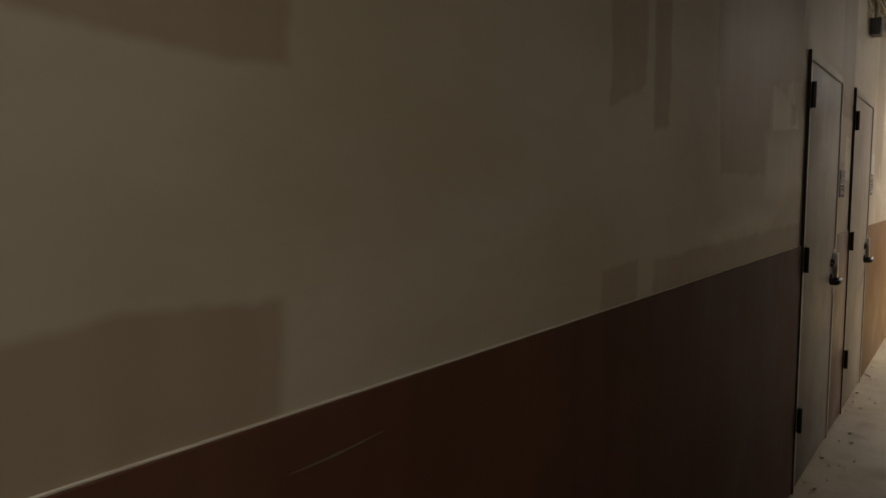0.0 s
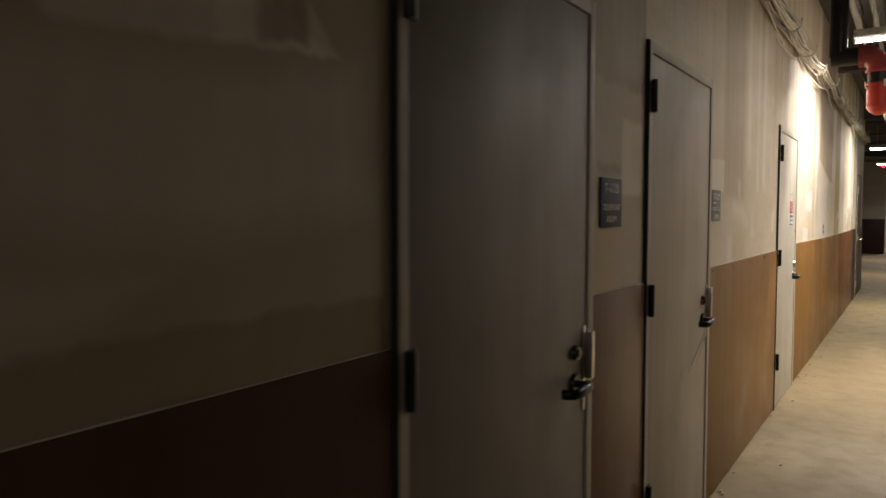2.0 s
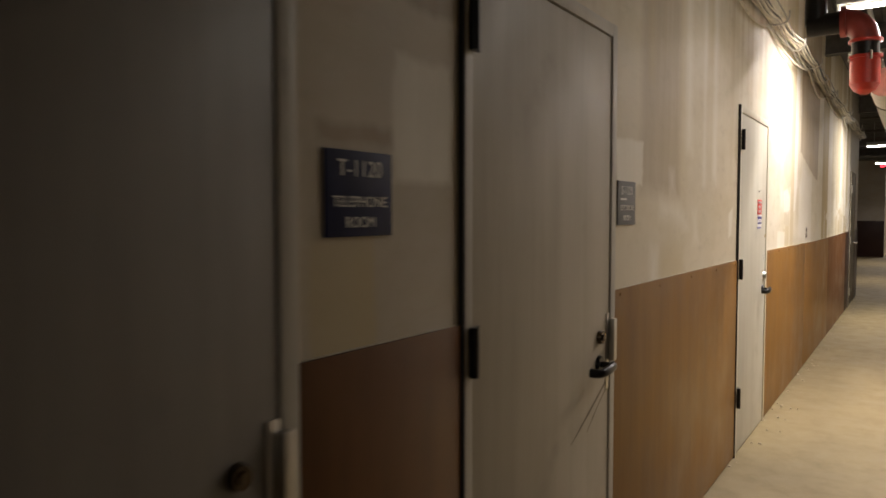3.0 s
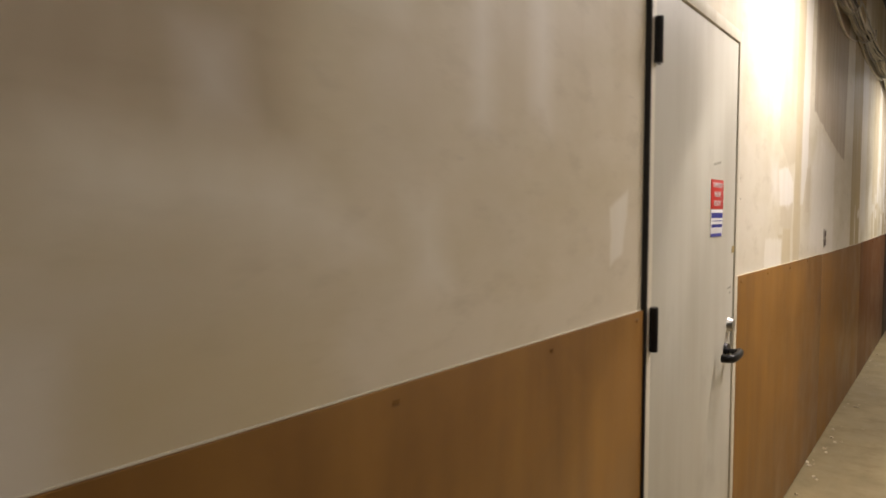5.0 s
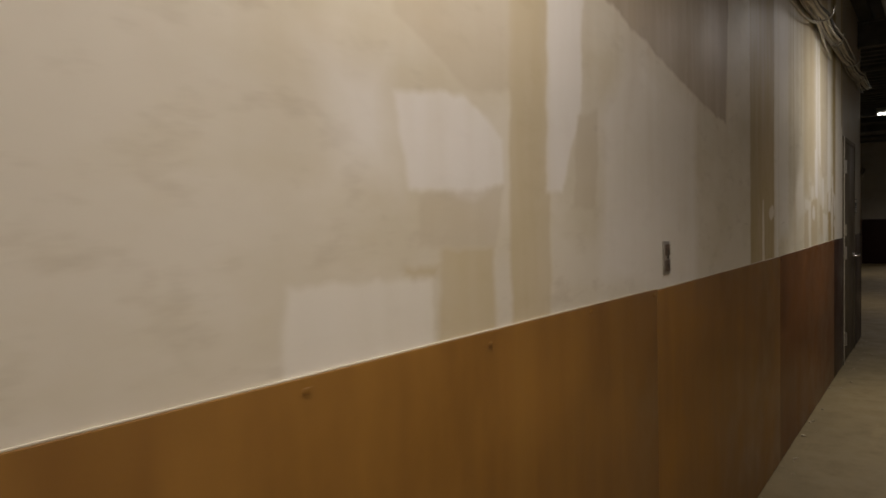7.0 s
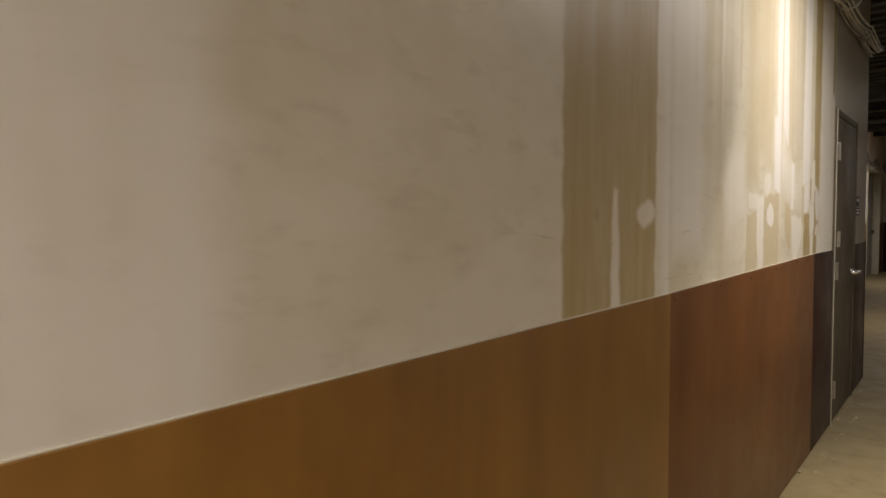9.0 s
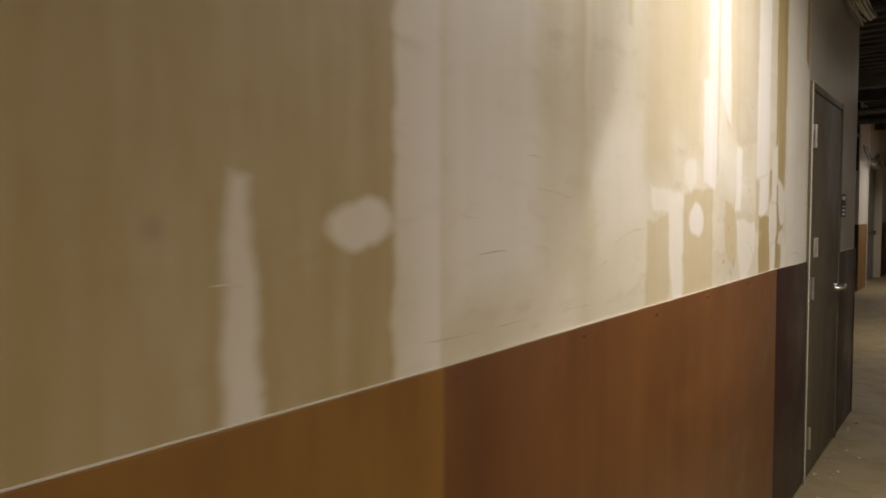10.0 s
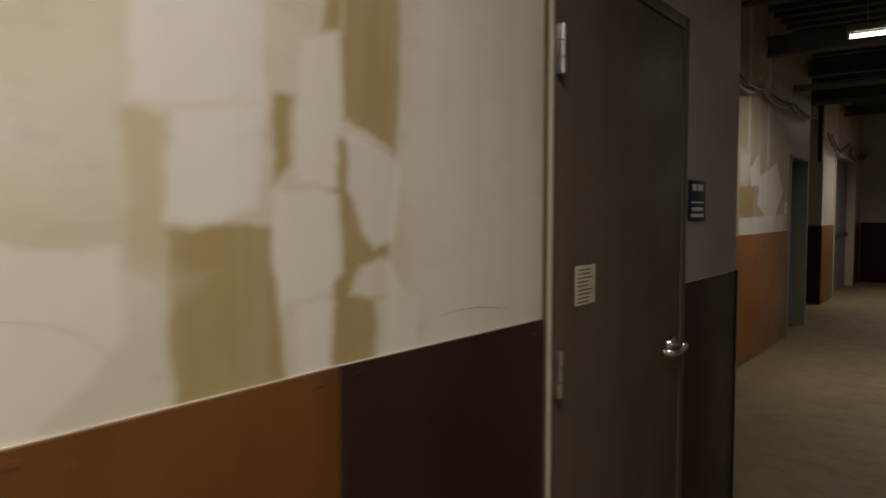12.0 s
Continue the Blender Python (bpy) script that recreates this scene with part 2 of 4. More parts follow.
STROKES_D2 = [
    ('F', 12.397, 1.746, 12.547, 1.779, 12.523, 1.496, 12.371, 1.496),
    ('Gs', 12.55, 1.76, 12.77, 1.98, 13.51, 1.92, 13.51, 1.1, 12.54, 1.29),
    ('D', 12.601, 3.7, 14.147, 3.7, 13.973, 1.869, 13.57, 1.918, 12.598, 2.086),
    ('Fs', 12.793, 3.7, 12.908, 3.7, 12.866, 1.887, 12.764, 1.762),
    ('O', 14.444, 3.7, 15.098, 3.7, 15.066, 1.1, 14.454, 1.1),
    ('Fs', 14.734, 3.7, 14.808, 3.7, 14.8, 1.674, 14.743, 1.662),
    ('W', 14.747, 1.562, 14.785, 1.553, 14.811, 1.1, 14.724, 1.1),
    ('We', 14.918, 1.517, 15.069, 1.521, 15.07, 1.436, 14.918, 1.439),
    ('De', 14.629, 1.494, 14.661, 1.494, 14.661, 1.457, 14.629, 1.457)]
STROKES_D = STROKES_D1 + STROKES_D2
STROKES_E1 = [
    ('Ts', 15.7, 3.7, 15.84, 3.7, 15.79, 1.65, 15.78, 1.55, 15.71, 1.54),
    ('Ts', 15.713, 1.554, 15.8, 1.578, 15.837, 1.1, 15.728, 1.1),
    ('We', 15.748, 3.7, 15.804, 3.7, 15.802, 1.74, 15.746, 1.73),
    ('Ws', 15.85, 1.73, 16.12, 1.79, 16.16, 1.46, 15.86, 1.41, 15.79, 1.59),
    ('Ts', 16.132, 3.7, 16.358, 3.7, 16.36, 1.592, 16.142, 1.61),
    ('Ts', 16.34, 3.7, 16.63, 3.7, 16.66, 1.6, 16.52, 1.67, 16.34, 1.66),
    ('T', 16.154, 1.471, 16.338, 1.497, 16.35, 1.1, 16.226, 1.1, 16.153, 1.1),
    ('W', 16.173, 1.579, 16.456, 1.569, 16.434, 1.532, 16.332, 1.494, 16.201, 1.5),
    ('W', 16.332, 1.551, 16.468, 1.567, 16.458, 1.1, 16.344, 1.3),
    ('T', 16.468, 1.567, 16.779, 1.596, 16.777, 1.1, 16.471, 1.1)]
STROKES_E2 = [
    ('Ge', 16.521, 1.53, 16.677, 1.533, 16.679, 1.415, 16.522, 1.419),
    ('We', 16.468, 1.674, 16.602, 1.686, 16.603, 1.584, 16.468, 1.578),
    ('G', 16.649, 1.953, 16.756, 1.975, 16.771, 1.592, 16.669, 1.605),
    ('Ws', 16.795, 3.7, 16.916, 3.7, 16.936, 1.687, 16.803, 1.676),
    ('Ws', 16.81, 1.76, 17.09, 1.77, 17.28, 1.56, 17, 1.55, 16.81, 1.61),
    ('Ts', 16.92, 3.7, 17.14, 3.7, 17.09, 1.77, 16.99, 1.79, 16.92, 1.9),
    ('Fs', 16.857, 1.551, 17.046, 1.539, 17.063, 1.1, 16.906, 1.352),
    ('G', 16.696, 3.7, 16.806, 3.7, 16.816, 1.634, 16.809, 1.578, 16.764, 1.58, 16.712, 1.605),
    ('T', 16.811, 3.7, 16.848, 3.7, 16.834, 1.629, 16.814, 1.634),
    ('G', 16.848, 3.7, 16.998, 1.815, 17.071, 1.758, 17.065, 1.504, 16.925, 1.548, 16.842, 1.581)]
STROKES_E3 = [
    ('G', 17.068, 1.754, 17.156, 1.752, 17.148, 1.499, 17.063, 1.504),
    ('F', 16.965, 3.7, 17.39, 3.7, 17.378, 1.785, 17.146, 1.75, 17.058, 1.766),
    ('T', 16.925, 1.546, 17.016, 1.542, 17.068, 1.504, 17.092, 1.395, 17.087, 1.299, 16.963, 1.314, 16.914, 1.396),
    ('W', 17.049, 1.479, 17.363, 1.459, 17.446, 1.411, 17.361, 1.335, 17.36, 1.1, 17.114, 1.1, 17.089, 1.385),
    ('De', 16.898, 1.33, 16.932, 1.326, 16.932, 1.312, 16.898, 1.316),
    ('De', 17.001, 1.284, 17.024, 1.281, 17.024, 1.26, 17.001, 1.264),
    ('De', 17.039, 1.325, 17.061, 1.323, 17.06, 1.291, 17.038, 1.294),
    ('De', 16.97, 1.451, 16.985, 1.45, 16.984, 1.425, 16.969, 1.426),
    ('De', 17.02, 1.38, 17.038, 1.379, 17.038, 1.363, 17.02, 1.365)]
STROKES_E4 = [
    ('T', 17.352, 1.638, 17.427, 1.633, 17.422, 1.393, 17.368, 1.426),
    ('O', 17.419, 1.486, 17.603, 1.484, 17.652, 1.1, 17.425, 1.1),
    ('G', 17.387, 3.7, 17.592, 3.7, 17.595, 1.659, 17.373, 1.639),
    ('G', 17.431, 1.644, 17.595, 1.663, 17.575, 1.478, 17.518, 1.482, 17.499, 1.474, 17.418, 1.485),
    ('O', 17.604, 1.686, 17.657, 1.689, 17.648, 1.571, 17.602, 1.533),
    ('O', 17.752, 3.7, 17.937, 3.7, 17.91, 1.603, 17.881, 1.614, 17.756, 1.639),
    ('O', 17.694, 3.7, 17.768, 3.7, 17.759, 1.805, 17.712, 1.797),
    ('O', 17.736, 1.637, 17.897, 1.615, 17.88, 1.414, 17.838, 1.1, 17.729, 1.1),
    ('G', 17.766, 1.642, 17.881, 1.614, 17.916, 1.584, 17.896, 1.445, 17.845, 1.424, 17.804, 1.459, 17.767, 1.548)]
STROKES_E5 = [
    ('W', 17.803, 1.413, 17.88, 1.416, 17.932, 1.346, 17.879, 1.334, 17.766, 1.355),
    ('W', 17.832, 1.345, 17.967, 1.348, 17.96, 1.1, 17.838, 1.1),
    ('W', 17.663, 1.788, 17.754, 1.806, 17.756, 1.543, 17.652, 1.54),
    ('W', 17.606, 1.534, 17.756, 1.54, 17.763, 1.401, 17.72, 1.354, 17.624, 1.354, 17.598, 1.429),
    ('W', 17.651, 1.358, 17.736, 1.356, 17.732, 1.1, 17.649, 1.1),
    ('Gs', 17.94, 3.7, 18.42, 3.7, 18.44, 1.1, 17.97, 1.1, 17.92, 1.58),
    ('Ws', 17.3, 1.43, 17.38, 1.43, 17.45, 1.41, 17.38, 1.37, 17.28, 1.38)]
STROKES_E = STROKES_E1 + STROKES_E2 + STROKES_E3 + STROKES_E4 + STROKES_E5
STROKES_F1 = [
    ('Gs', 23.915, 2.104, 24.376, 2.104, 24.318, 1.784, 23.947, 1.735),
    ('G', 24.744, 1.873, 25.503, 2.055, 25.86, 1.735, 25.334, 1.338, 24.654, 1.581),
    ('O', 23.946, 1.746, 24.542, 1.774, 24.441, 1.41, 23.968, 1.479),
    ('G', 23.971, 1.447, 26.075, 1.486, 26.109, 1.1, 23.989, 1.1),
    ('G', 24.305, 1.922, 24.72, 2.116, 24.778, 1.77, 24.408, 1.759)]
STROKES_F = STROKES_F1
STROKES_C += [("W", 7.75, 1.80, 8.07, 1.80, 8.05, 1.62, 7.76, 1.62), ("Ts", 8.56, 3.7, 8.66, 3.7, 8.64, 2.0, 8.58, 2.0),
              ("Ts", 8.1, 3.7, 8.22, 3.7, 8.2, 2.05, 8.12, 2.05), ("Ts", 9.1, 3.7, 9.2, 3.7, 9.19, 2.3, 9.11, 2.3)]
STROKES_D += [("Ts", 11.9, 3.7, 11.98, 3.7, 11.97, 2.0, 11.91, 2.0), ("Gs", 15.1, 3.7, 15.3, 3.7, 15.3, 1.0, 15.1, 1.0)]
STROKES_E += [("Gs", 15.19, 3.7, 15.55, 3.7, 15.55, 1.35, 15.19, 1.3), ("T", 16.0, 3.7, 16.06, 3.7, 16.05, 2.0, 16.01, 2.0), ("O", 18.34, 3.7, 18.45, 3.7, 18.45, 2.25, 18.36, 2.3)]
STROKES_F += [("Ts", 24.6, 3.7, 24.75, 3.7, 24.74, 1.9, 24.62, 1.9), ("Gs", 25.0, 3.7, 25.15, 3.7, 25.14, 2.0, 25.02, 2.0), ("Ts", 25.7, 3.7, 26.2, 3.7, 26.2, 1.2, 25.9, 1.2), ("Gs", 24.2, 3.7, 24.35, 3.7, 24.34, 2.1, 24.22, 2.1)]
# W over the pier puts the light on its side into the paint
PATCH_PIER = [(29.0, 31.2, 0.0, TOP, "W"), (33.4, 34.5, 0.0, TOP, "F")]

CREAM = (0.64, 0.57, 0.43)
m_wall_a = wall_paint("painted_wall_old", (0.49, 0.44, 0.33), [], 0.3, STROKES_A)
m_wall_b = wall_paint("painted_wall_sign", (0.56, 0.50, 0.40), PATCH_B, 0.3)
m_wall_c = wall_paint("painted_wall_streaked", CREAM, [], 0.45, STROKES_C)
m_wall_d = wall_paint("painted_wall_white", (0.70, 0.645, 0.52), [], 0.5, STROKES_D)
m_wall_e = wall_paint("painted_wall_touched_up", (0.68, 0.625, 0.48), [], 0.55, STROKES_E)
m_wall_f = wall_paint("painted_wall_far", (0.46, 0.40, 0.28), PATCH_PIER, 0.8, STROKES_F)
m_wall_g = wall_paint("painted_wall_grey", (0.42, 0.39, 0.34), [], 0.4)
m_ochre = panel_board("ochre_board", (0.235, 0.115, 0.020), (0.165, 0.075, 0.013), 0.35, 0.42)
m_rust = panel_board("rust_board", (0.15, 0.060, 0.015), (0.105, 0.040, 0.010), 0.35)
m_orange = panel_board("orange_board", (0.30, 0.125, 0.032), (0.22, 0.085, 0.022))
m_brown = panel_board("brown_board", (0.10, 0.046, 0.026), (0.075, 0.033, 0.019), 0.15, 0.72)
m_dark = panel_board("dark_board", (0.036, 0.016, 0.012), (0.025, 0.011, 0.009), 0.2)
m_floor = concrete("worn_concrete", (0.285, 0.222, 0.105))
m_door = door_paint("grey_cream_door", (0.49, 0.47, 0.39), (0.39, 0.36, 0.27))
m_door_old = door_paint("soiled_door", (0.41, 0.365, 0.28), (0.30, 0.25, 0.175))
# soiled grey paint, darkened further for the weak light at the first door
m_door_first = door_paint("dimmed_soiled_door", (0.19, 0.172, 0.148), (0.13, 0.11, 0.09), 0.9)
m_door_dark = door_paint("olive_brown_door", (0.115, 0.095, 0.065), (0.085, 0.068, 0.045), 0.15)
m_cream = door_paint("cream_frame", (0.62, 0.58, 0.46), (0.45, 0.38, 0.26))
m_frame = door_paint("grey_frame", (0.46, 0.43, 0.36), (0.32, 0.28, 0.22))
m_grey_frame = door_paint("steel_grey_frame", (0.24, 0.23, 0.21), (0.17, 0.16, 0.14))
m_black = plain("black_metal", (0.018, 0.017, 0.017), 0.3, 0.6)
m_shadow_gap = plain("seal_and_gap_black", (0.02, 0.018, 0.015), 0.8)
m_chrome = plain("chrome", (0.72, 0.71, 0.69), 0.16, 1.0, 0.06)
m_bronze = plain("dark_bronze", (0.10, 0.075, 0.05), 0.25, 0.9)
m_steel = plain("brushed_steel", (0.55, 0.53, 0.49), 0.32, 1.0, 0.12)
m_zinc = plain("galvanised_steel", (0.46, 0.45, 0.42), 0.42, 0.8, 0.2, 25.0)
m_deck = plain("ceiling_deck", (0.12, 0.115, 0.105), 0.6, 0.35, 0.35, 3.0)
m_beam = plain("dark_beam", (0.10, 0.092, 0.082), 0.7, 0.1, 0.3)
m_red = plain("red_enamel", (0.46, 0.035, 0.022), 0.32, 0.0, 0.18)
m_red_dark = plain("dull_red_enamel", (0.22, 0.03, 0.022), 0.45, 0.0, 0.25)
m_cable_w = plain("cream_cable", (0.56, 0.52, 0.42), 0.5)
m_cable_g = plain("grey_cable", (0.30, 0.28, 0.24), 0.5)
m_cable_k = plain("black_cable", (0.03, 0.03, 0.03), 0.5)
m_foil = plain("wrapped_pipe", (0.42, 0.40, 0.36), 0.4, 0.4, 0.3)
m_navy = plain("navy_plastic", (0.016, 0.020, 0.06), 0.45, gloss=0.15)
m_greysign = plain("grey_plastic", (0.15, 0.15, 0.15), 0.45, gloss=0.25)
m_letter = plain("pale_lettering", (0.80, 0.78, 0.72), 0.5, 0.0, 0.05)
m_signred = plain("red_vinyl", (0.62, 0.035, 0.025), 0.4, 0.0, 0.06)
m_white = plain("white_vinyl", (0.78, 0.77, 0.76), 0.45, 0.0, 0.04)
m_blue = plain("blue_ink", (0.05, 0.055, 0.32), 0.45, 0.0, 0.08)
m_paper = plain("aged_paper", (0.58, 0.54, 0.42), 0.7, 0.0, 0.08)
m_ink = plain("dark_ink", (0.07, 0.06, 0.055), 0.7)
m_pencil = plain("grey_pencil", (0.34, 0.32, 0.27), 0.8)
m_drip = plain("dried_drips", (0.16, 0.13, 0.09), 0.6)
m_scuff = plain("grey_scuff", (0.54, 0.49, 0.39), 0.7)
m_putty = plain("ochre_putty", (0.36, 0.27, 0.10), 0.7)
m_outlet = plain("dark_brown_outlet", (0.10, 0.07, 0.05), 0.35)
m_boxblue = plain("blue_grey_box", (0.16, 0.18, 0.24), 0.5)
m_crumb = plain("plaster_crumbs", (0.42, 0.35, 0.24), 0.9)
m_tube = glow("lit_tube", (1.0, 0.95, 0.84), 9.0)
m_exit = glow("lit_red_letters", (1.0, 0.03, 0.05), 5.0)


# ---- mesh helpers ----
def box(bm, lo, hi, bevel=0.0):
    made = bmesh.ops.create_cube(bm, size=1.0)["verts"]
    size = [h - l for l, h in zip(lo, hi)]
    for v in made:
        v.co = Vector([l + s * (c + 0.5) for l, s, c in zip(lo, size, v.co)])
    if bevel:
        edges = list({e for v in made for e in v.link_edges})
        bmesh.ops.bevel(bm, geom=edges, offset=bevel, segments=2, affect="EDGES", profile=0.6)
    return bm


def rod(bm, a, b, r, r2=None, seg=16):
    a, b = Vector(a), Vector(b)
    m = Matrix.Translation((a + b) / 2) @ (b - a).to_track_quat("Z", "Y").to_matrix().to_4x4()
    bmesh.ops.create_cone(bm, cap_ends=True, segments=seg, radius1=r, radius2=r if r2 is None else r2, depth=(b - a).length, matrix=m)
    return bm


def boxes(*spans, bevel=0.0):
    bm = bmesh.new()
    for lo, hi in spans:
        box(bm, lo, hi, bevel)
    return bm


def rods(*spans, seg=16):
    bm = bmesh.new()
    for s in spans:
        rod(bm, s[0], s[1], s[2], s[3] if len(s) > 3 else None, seg)
    return bm


def tube(points, r, seg=8):
    """A bent round bar through points."""
    bm = bmesh.new()
    rings = []
    pts = [Vector(p) for p in points]
    for i, p in enumerate(pts):
        d = (pts[min(i + 1, len(pts) - 1)] - pts[max(i - 1, 0)]).normalized()
        side = d.cross(Vector((0, 0, 1)))
        side = side.normalized() if side.length > 0.05 else Vector((1, 0, 0))
        up = side.cross(d)
        rings.append([bm.verts.new(p + r * (math.cos(k * math.tau / seg) * side + math.sin(k * math.tau / seg) * up)) for k in range(seg)])
    for a, b in zip(rings, rings[1:]):
        for k in range(seg):
            bm.faces.new((a[k], a[(k + 1) % seg], b[(k + 1) % seg], b[k]))
    bm.faces.new(rings[0][::-1])
    bm.faces.new(rings[-1])
    return bm


def mesh_of(name, bm, materials):
    data = bpy.data.meshes.new(name)
    bmesh.ops.recalc_face_normals(bm, faces=bm.faces)
    bm.to_mesh(data)
    bm.free()
    for m in materials if isinstance(materials, (list, tuple)) else [materials]:
        data.materials.append(m)
    for p in data.polygons:
        p.use_smooth = False
    return data


def smooth(ob, angle=40):
    data = ob.data
    data.polygons.foreach_set("use_smooth", [True] * len(data.polygons))
    data.set_sharp_from_angle(angle=radians(angle))
    return ob


def part(name, bm, material, parent, label=""):
    ob = new(name, mesh_of(name, bm, material))
    ob.parent = parent
    smooth(ob)
    return tagged(ob, label)


def thing(name, label, category, group="", kind="", bm=None, material=None):
    ob = new(name, mesh_of(name, bm, material) if bm else None)
    if bm is not None:
        smooth(ob)
    return tagged(ob, label, category, group, kind)


def letters(text, size, material, parent, at, name="lettering", label=""):
    """Flat lettering on a wall face that looks along +x; at: middle of the line."""
    curve = bpy.data.curves.new(name, "FONT")
    curve.body, curve.size, curve.align_x, curve.align_y, curve.extrude = text, size, "CENTER", "CENTER", 0.0006
    tmp = bpy.data.objects.new(name, curve)
    data = bpy.data.meshes.new_from_object(tmp)
    bpy.data.objects.remove(tmp)
    data.materials.clear()
    data.materials.append(material)
    data.transform(pose(*at, 90, 0, 90))
    ob = new(name, data)
    ob.parent = parent
    return tagged(ob, label)


# ---- structure ----
FLOOR_LO, FLOOR_HI, RIGHT = -8.0, 46.0, 2.15
CEIL = 3.65
DOORS = [(5.09, 6.14), (6.682, 7.721), (9.845, 10.848), (18.462, 19.534)]
DOOR_TOP, DARK_TOP = 2.18, 2.21
CORNER = 20.27
T = 0.16

thing("floor", "worn stained bare concrete corridor floor", "floor", kind="structure",
      bm=boxes(((-4.0, FLOOR_LO, -0.2), (RIGHT + 0.2, FLOOR_HI, 0.0))), material=m_floor)


def west_wall():
    bm = bmesh.new()
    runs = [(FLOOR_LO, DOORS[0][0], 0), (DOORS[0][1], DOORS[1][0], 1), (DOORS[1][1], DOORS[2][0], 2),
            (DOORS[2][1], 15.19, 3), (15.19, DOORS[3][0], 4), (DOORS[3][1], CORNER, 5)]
    tops = [(*DOORS[0], DOOR_TOP, 0), (*DOORS[1], DOOR_TOP, 2), (*DOORS[2], DOOR_TOP, 3), (*DOORS[3], DARK_TOP, 5)]
    for y0, y1, k in runs:
        n = len(bm.faces)
        box(bm, (-T, y0, 0), (0, y1, CEIL))
        bm.faces.ensure_lookup_table()
        for f in bm.faces[n:]:
            f.material_index = k
    for y0, y1, low, k in tops:
        n = len(bm.faces)
        box(bm, (-T, y0, low), (0, y1, CEIL))
        bm.faces.ensure_lookup_table()
        for f in bm.faces[n:]:
            f.material_index = k
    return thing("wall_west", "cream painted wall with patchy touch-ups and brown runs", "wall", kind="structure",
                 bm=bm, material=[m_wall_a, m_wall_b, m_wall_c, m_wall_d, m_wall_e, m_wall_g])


wall_west = west_wall()
FAR_X = -0.93
thing("wall_return", "grey painted wall end beside the recess", "wall", kind="structure",
      bm=boxes(((-3.8, CORNER - 0.16, 0), (-T, CORNER, CEIL))), material=m_wall_g)
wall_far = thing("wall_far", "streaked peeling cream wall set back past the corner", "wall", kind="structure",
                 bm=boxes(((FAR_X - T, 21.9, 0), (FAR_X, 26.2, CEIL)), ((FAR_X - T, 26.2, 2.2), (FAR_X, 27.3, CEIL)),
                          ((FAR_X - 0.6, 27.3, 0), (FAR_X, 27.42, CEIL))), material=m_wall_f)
thing("wall_recess", "dark plain wall behind the recess", "wall", kind="structure",
      bm=boxes(((-3.8, CORNER, 0), (-3.64, 34.4, CEIL)), ((-1.75, 26.0, 0), (-1.6, 27.6, CEIL))), material=m_wall_g)
wall_pier = thing("wall_pier", "painted pier, made pale cream for the light on its side", "wall", kind="structure",
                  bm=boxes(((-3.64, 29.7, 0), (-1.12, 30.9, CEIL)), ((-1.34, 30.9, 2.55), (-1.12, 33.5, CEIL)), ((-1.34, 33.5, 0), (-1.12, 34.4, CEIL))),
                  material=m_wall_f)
wall_end = thing("wall_end", "dim grey wall closing the corridor", "wall", kind="structure",
                 bm=boxes(((-3.64, 34.4, 0), (-0.03, 34.6, CEIL))), material=m_wall_g)
thing("wall_beyond", "pale lit wall beyond the end of the corridor", "wall", kind="structure",
      bm=boxes(((-0.2, 34.6, 0), (-0.03, FLOOR_HI, CEIL)), ((-0.2, FLOOR_HI, 0), (RIGHT + 0.2, FLOOR_HI + 0.2, CEIL))), material=m_wall_f)
# east wall is never in view; grey keeps its bounce light low
thing("wall_east", "plain grey unseen corridor wall that lowers bounced light", "wall", kind="structure",
      bm=boxes(((RIGHT, FLOOR_LO, 0), (RIGHT + T, FLOOR_HI, CEIL))), material=m_wall_g)
thing("wall_south", "plain cream painted wall closing the corridor", "wall", kind="structure",
      bm=boxes(((-T, FLOOR_LO - T, 0), (RIGHT + T, FLOOR_LO, CEIL))), material=m_wall_a)


def ceiling():
    """Ribbed steel deck: ribs run along the corridor up to the corner and across it beyond."""
    bm = boxes(((-4.0, FLOOR_LO, CEIL), (RIGHT + 0.2, FLOOR_HI, CEIL + 0.1)))
    x = 0.06
    while x < RIGHT - 0.1:
        box(bm, (x, FLOOR_LO, CEIL - 0.06), (x + 0.09, CORNER, CEIL - 0.002))
        x += 0.2
    y = CORNER + 0.15
    while y < 40:
        box(bm, (-3.6, y, CEIL - 0.06), (RIGHT - 0.01, y + 0.1, CEIL - 0.002))
        y += 0.3
    return thing("ceiling", "dark exposed ribbed steel ceiling deck", "ceiling", kind="structure", bm=bm, material=m_deck)


ceiling()


def beam(y, z, h, x0, x1, w=0.14):
    bm = boxes(((x0, y - w / 2, z), (x1, y + w / 2, z + 0.014)), ((x0, y - w / 2, z + h - 0.014), (x1, y + w / 2, z + h)),
               ((x0, y - 0.006, z + 0.014), (x1, y + 0.006, z + h - 0.014)))
    return thing("steel_beam", "dark steel beam under the ceiling deck", "beam", "ceiling beams", bm=bm, material=m_beam)


for by, bz, bh in ((24.95, 3.12, 0.2), (27.2, 3.25, 0.2), (29.6, 3.25, 0.2), (31.8, 3.25, 0.2)):
    beam(by, bz, bh, -3.6, RIGHT - 0.004)
for by in (8.6, 14.4, 19.9):
    beam(by, 3.3, 0.28, 0.004, RIGHT - 0.004)


# ---- wainscot boards with screws ----
def lean(bm, y0, y1, rise):
    """Lifts the upper edge towards y1 by rise."""
    for v in bm.verts:
        if v.co.z > 0.6:
            v.co.z += rise * (v.co.y - y0) / (y1 - y0)
    return bm


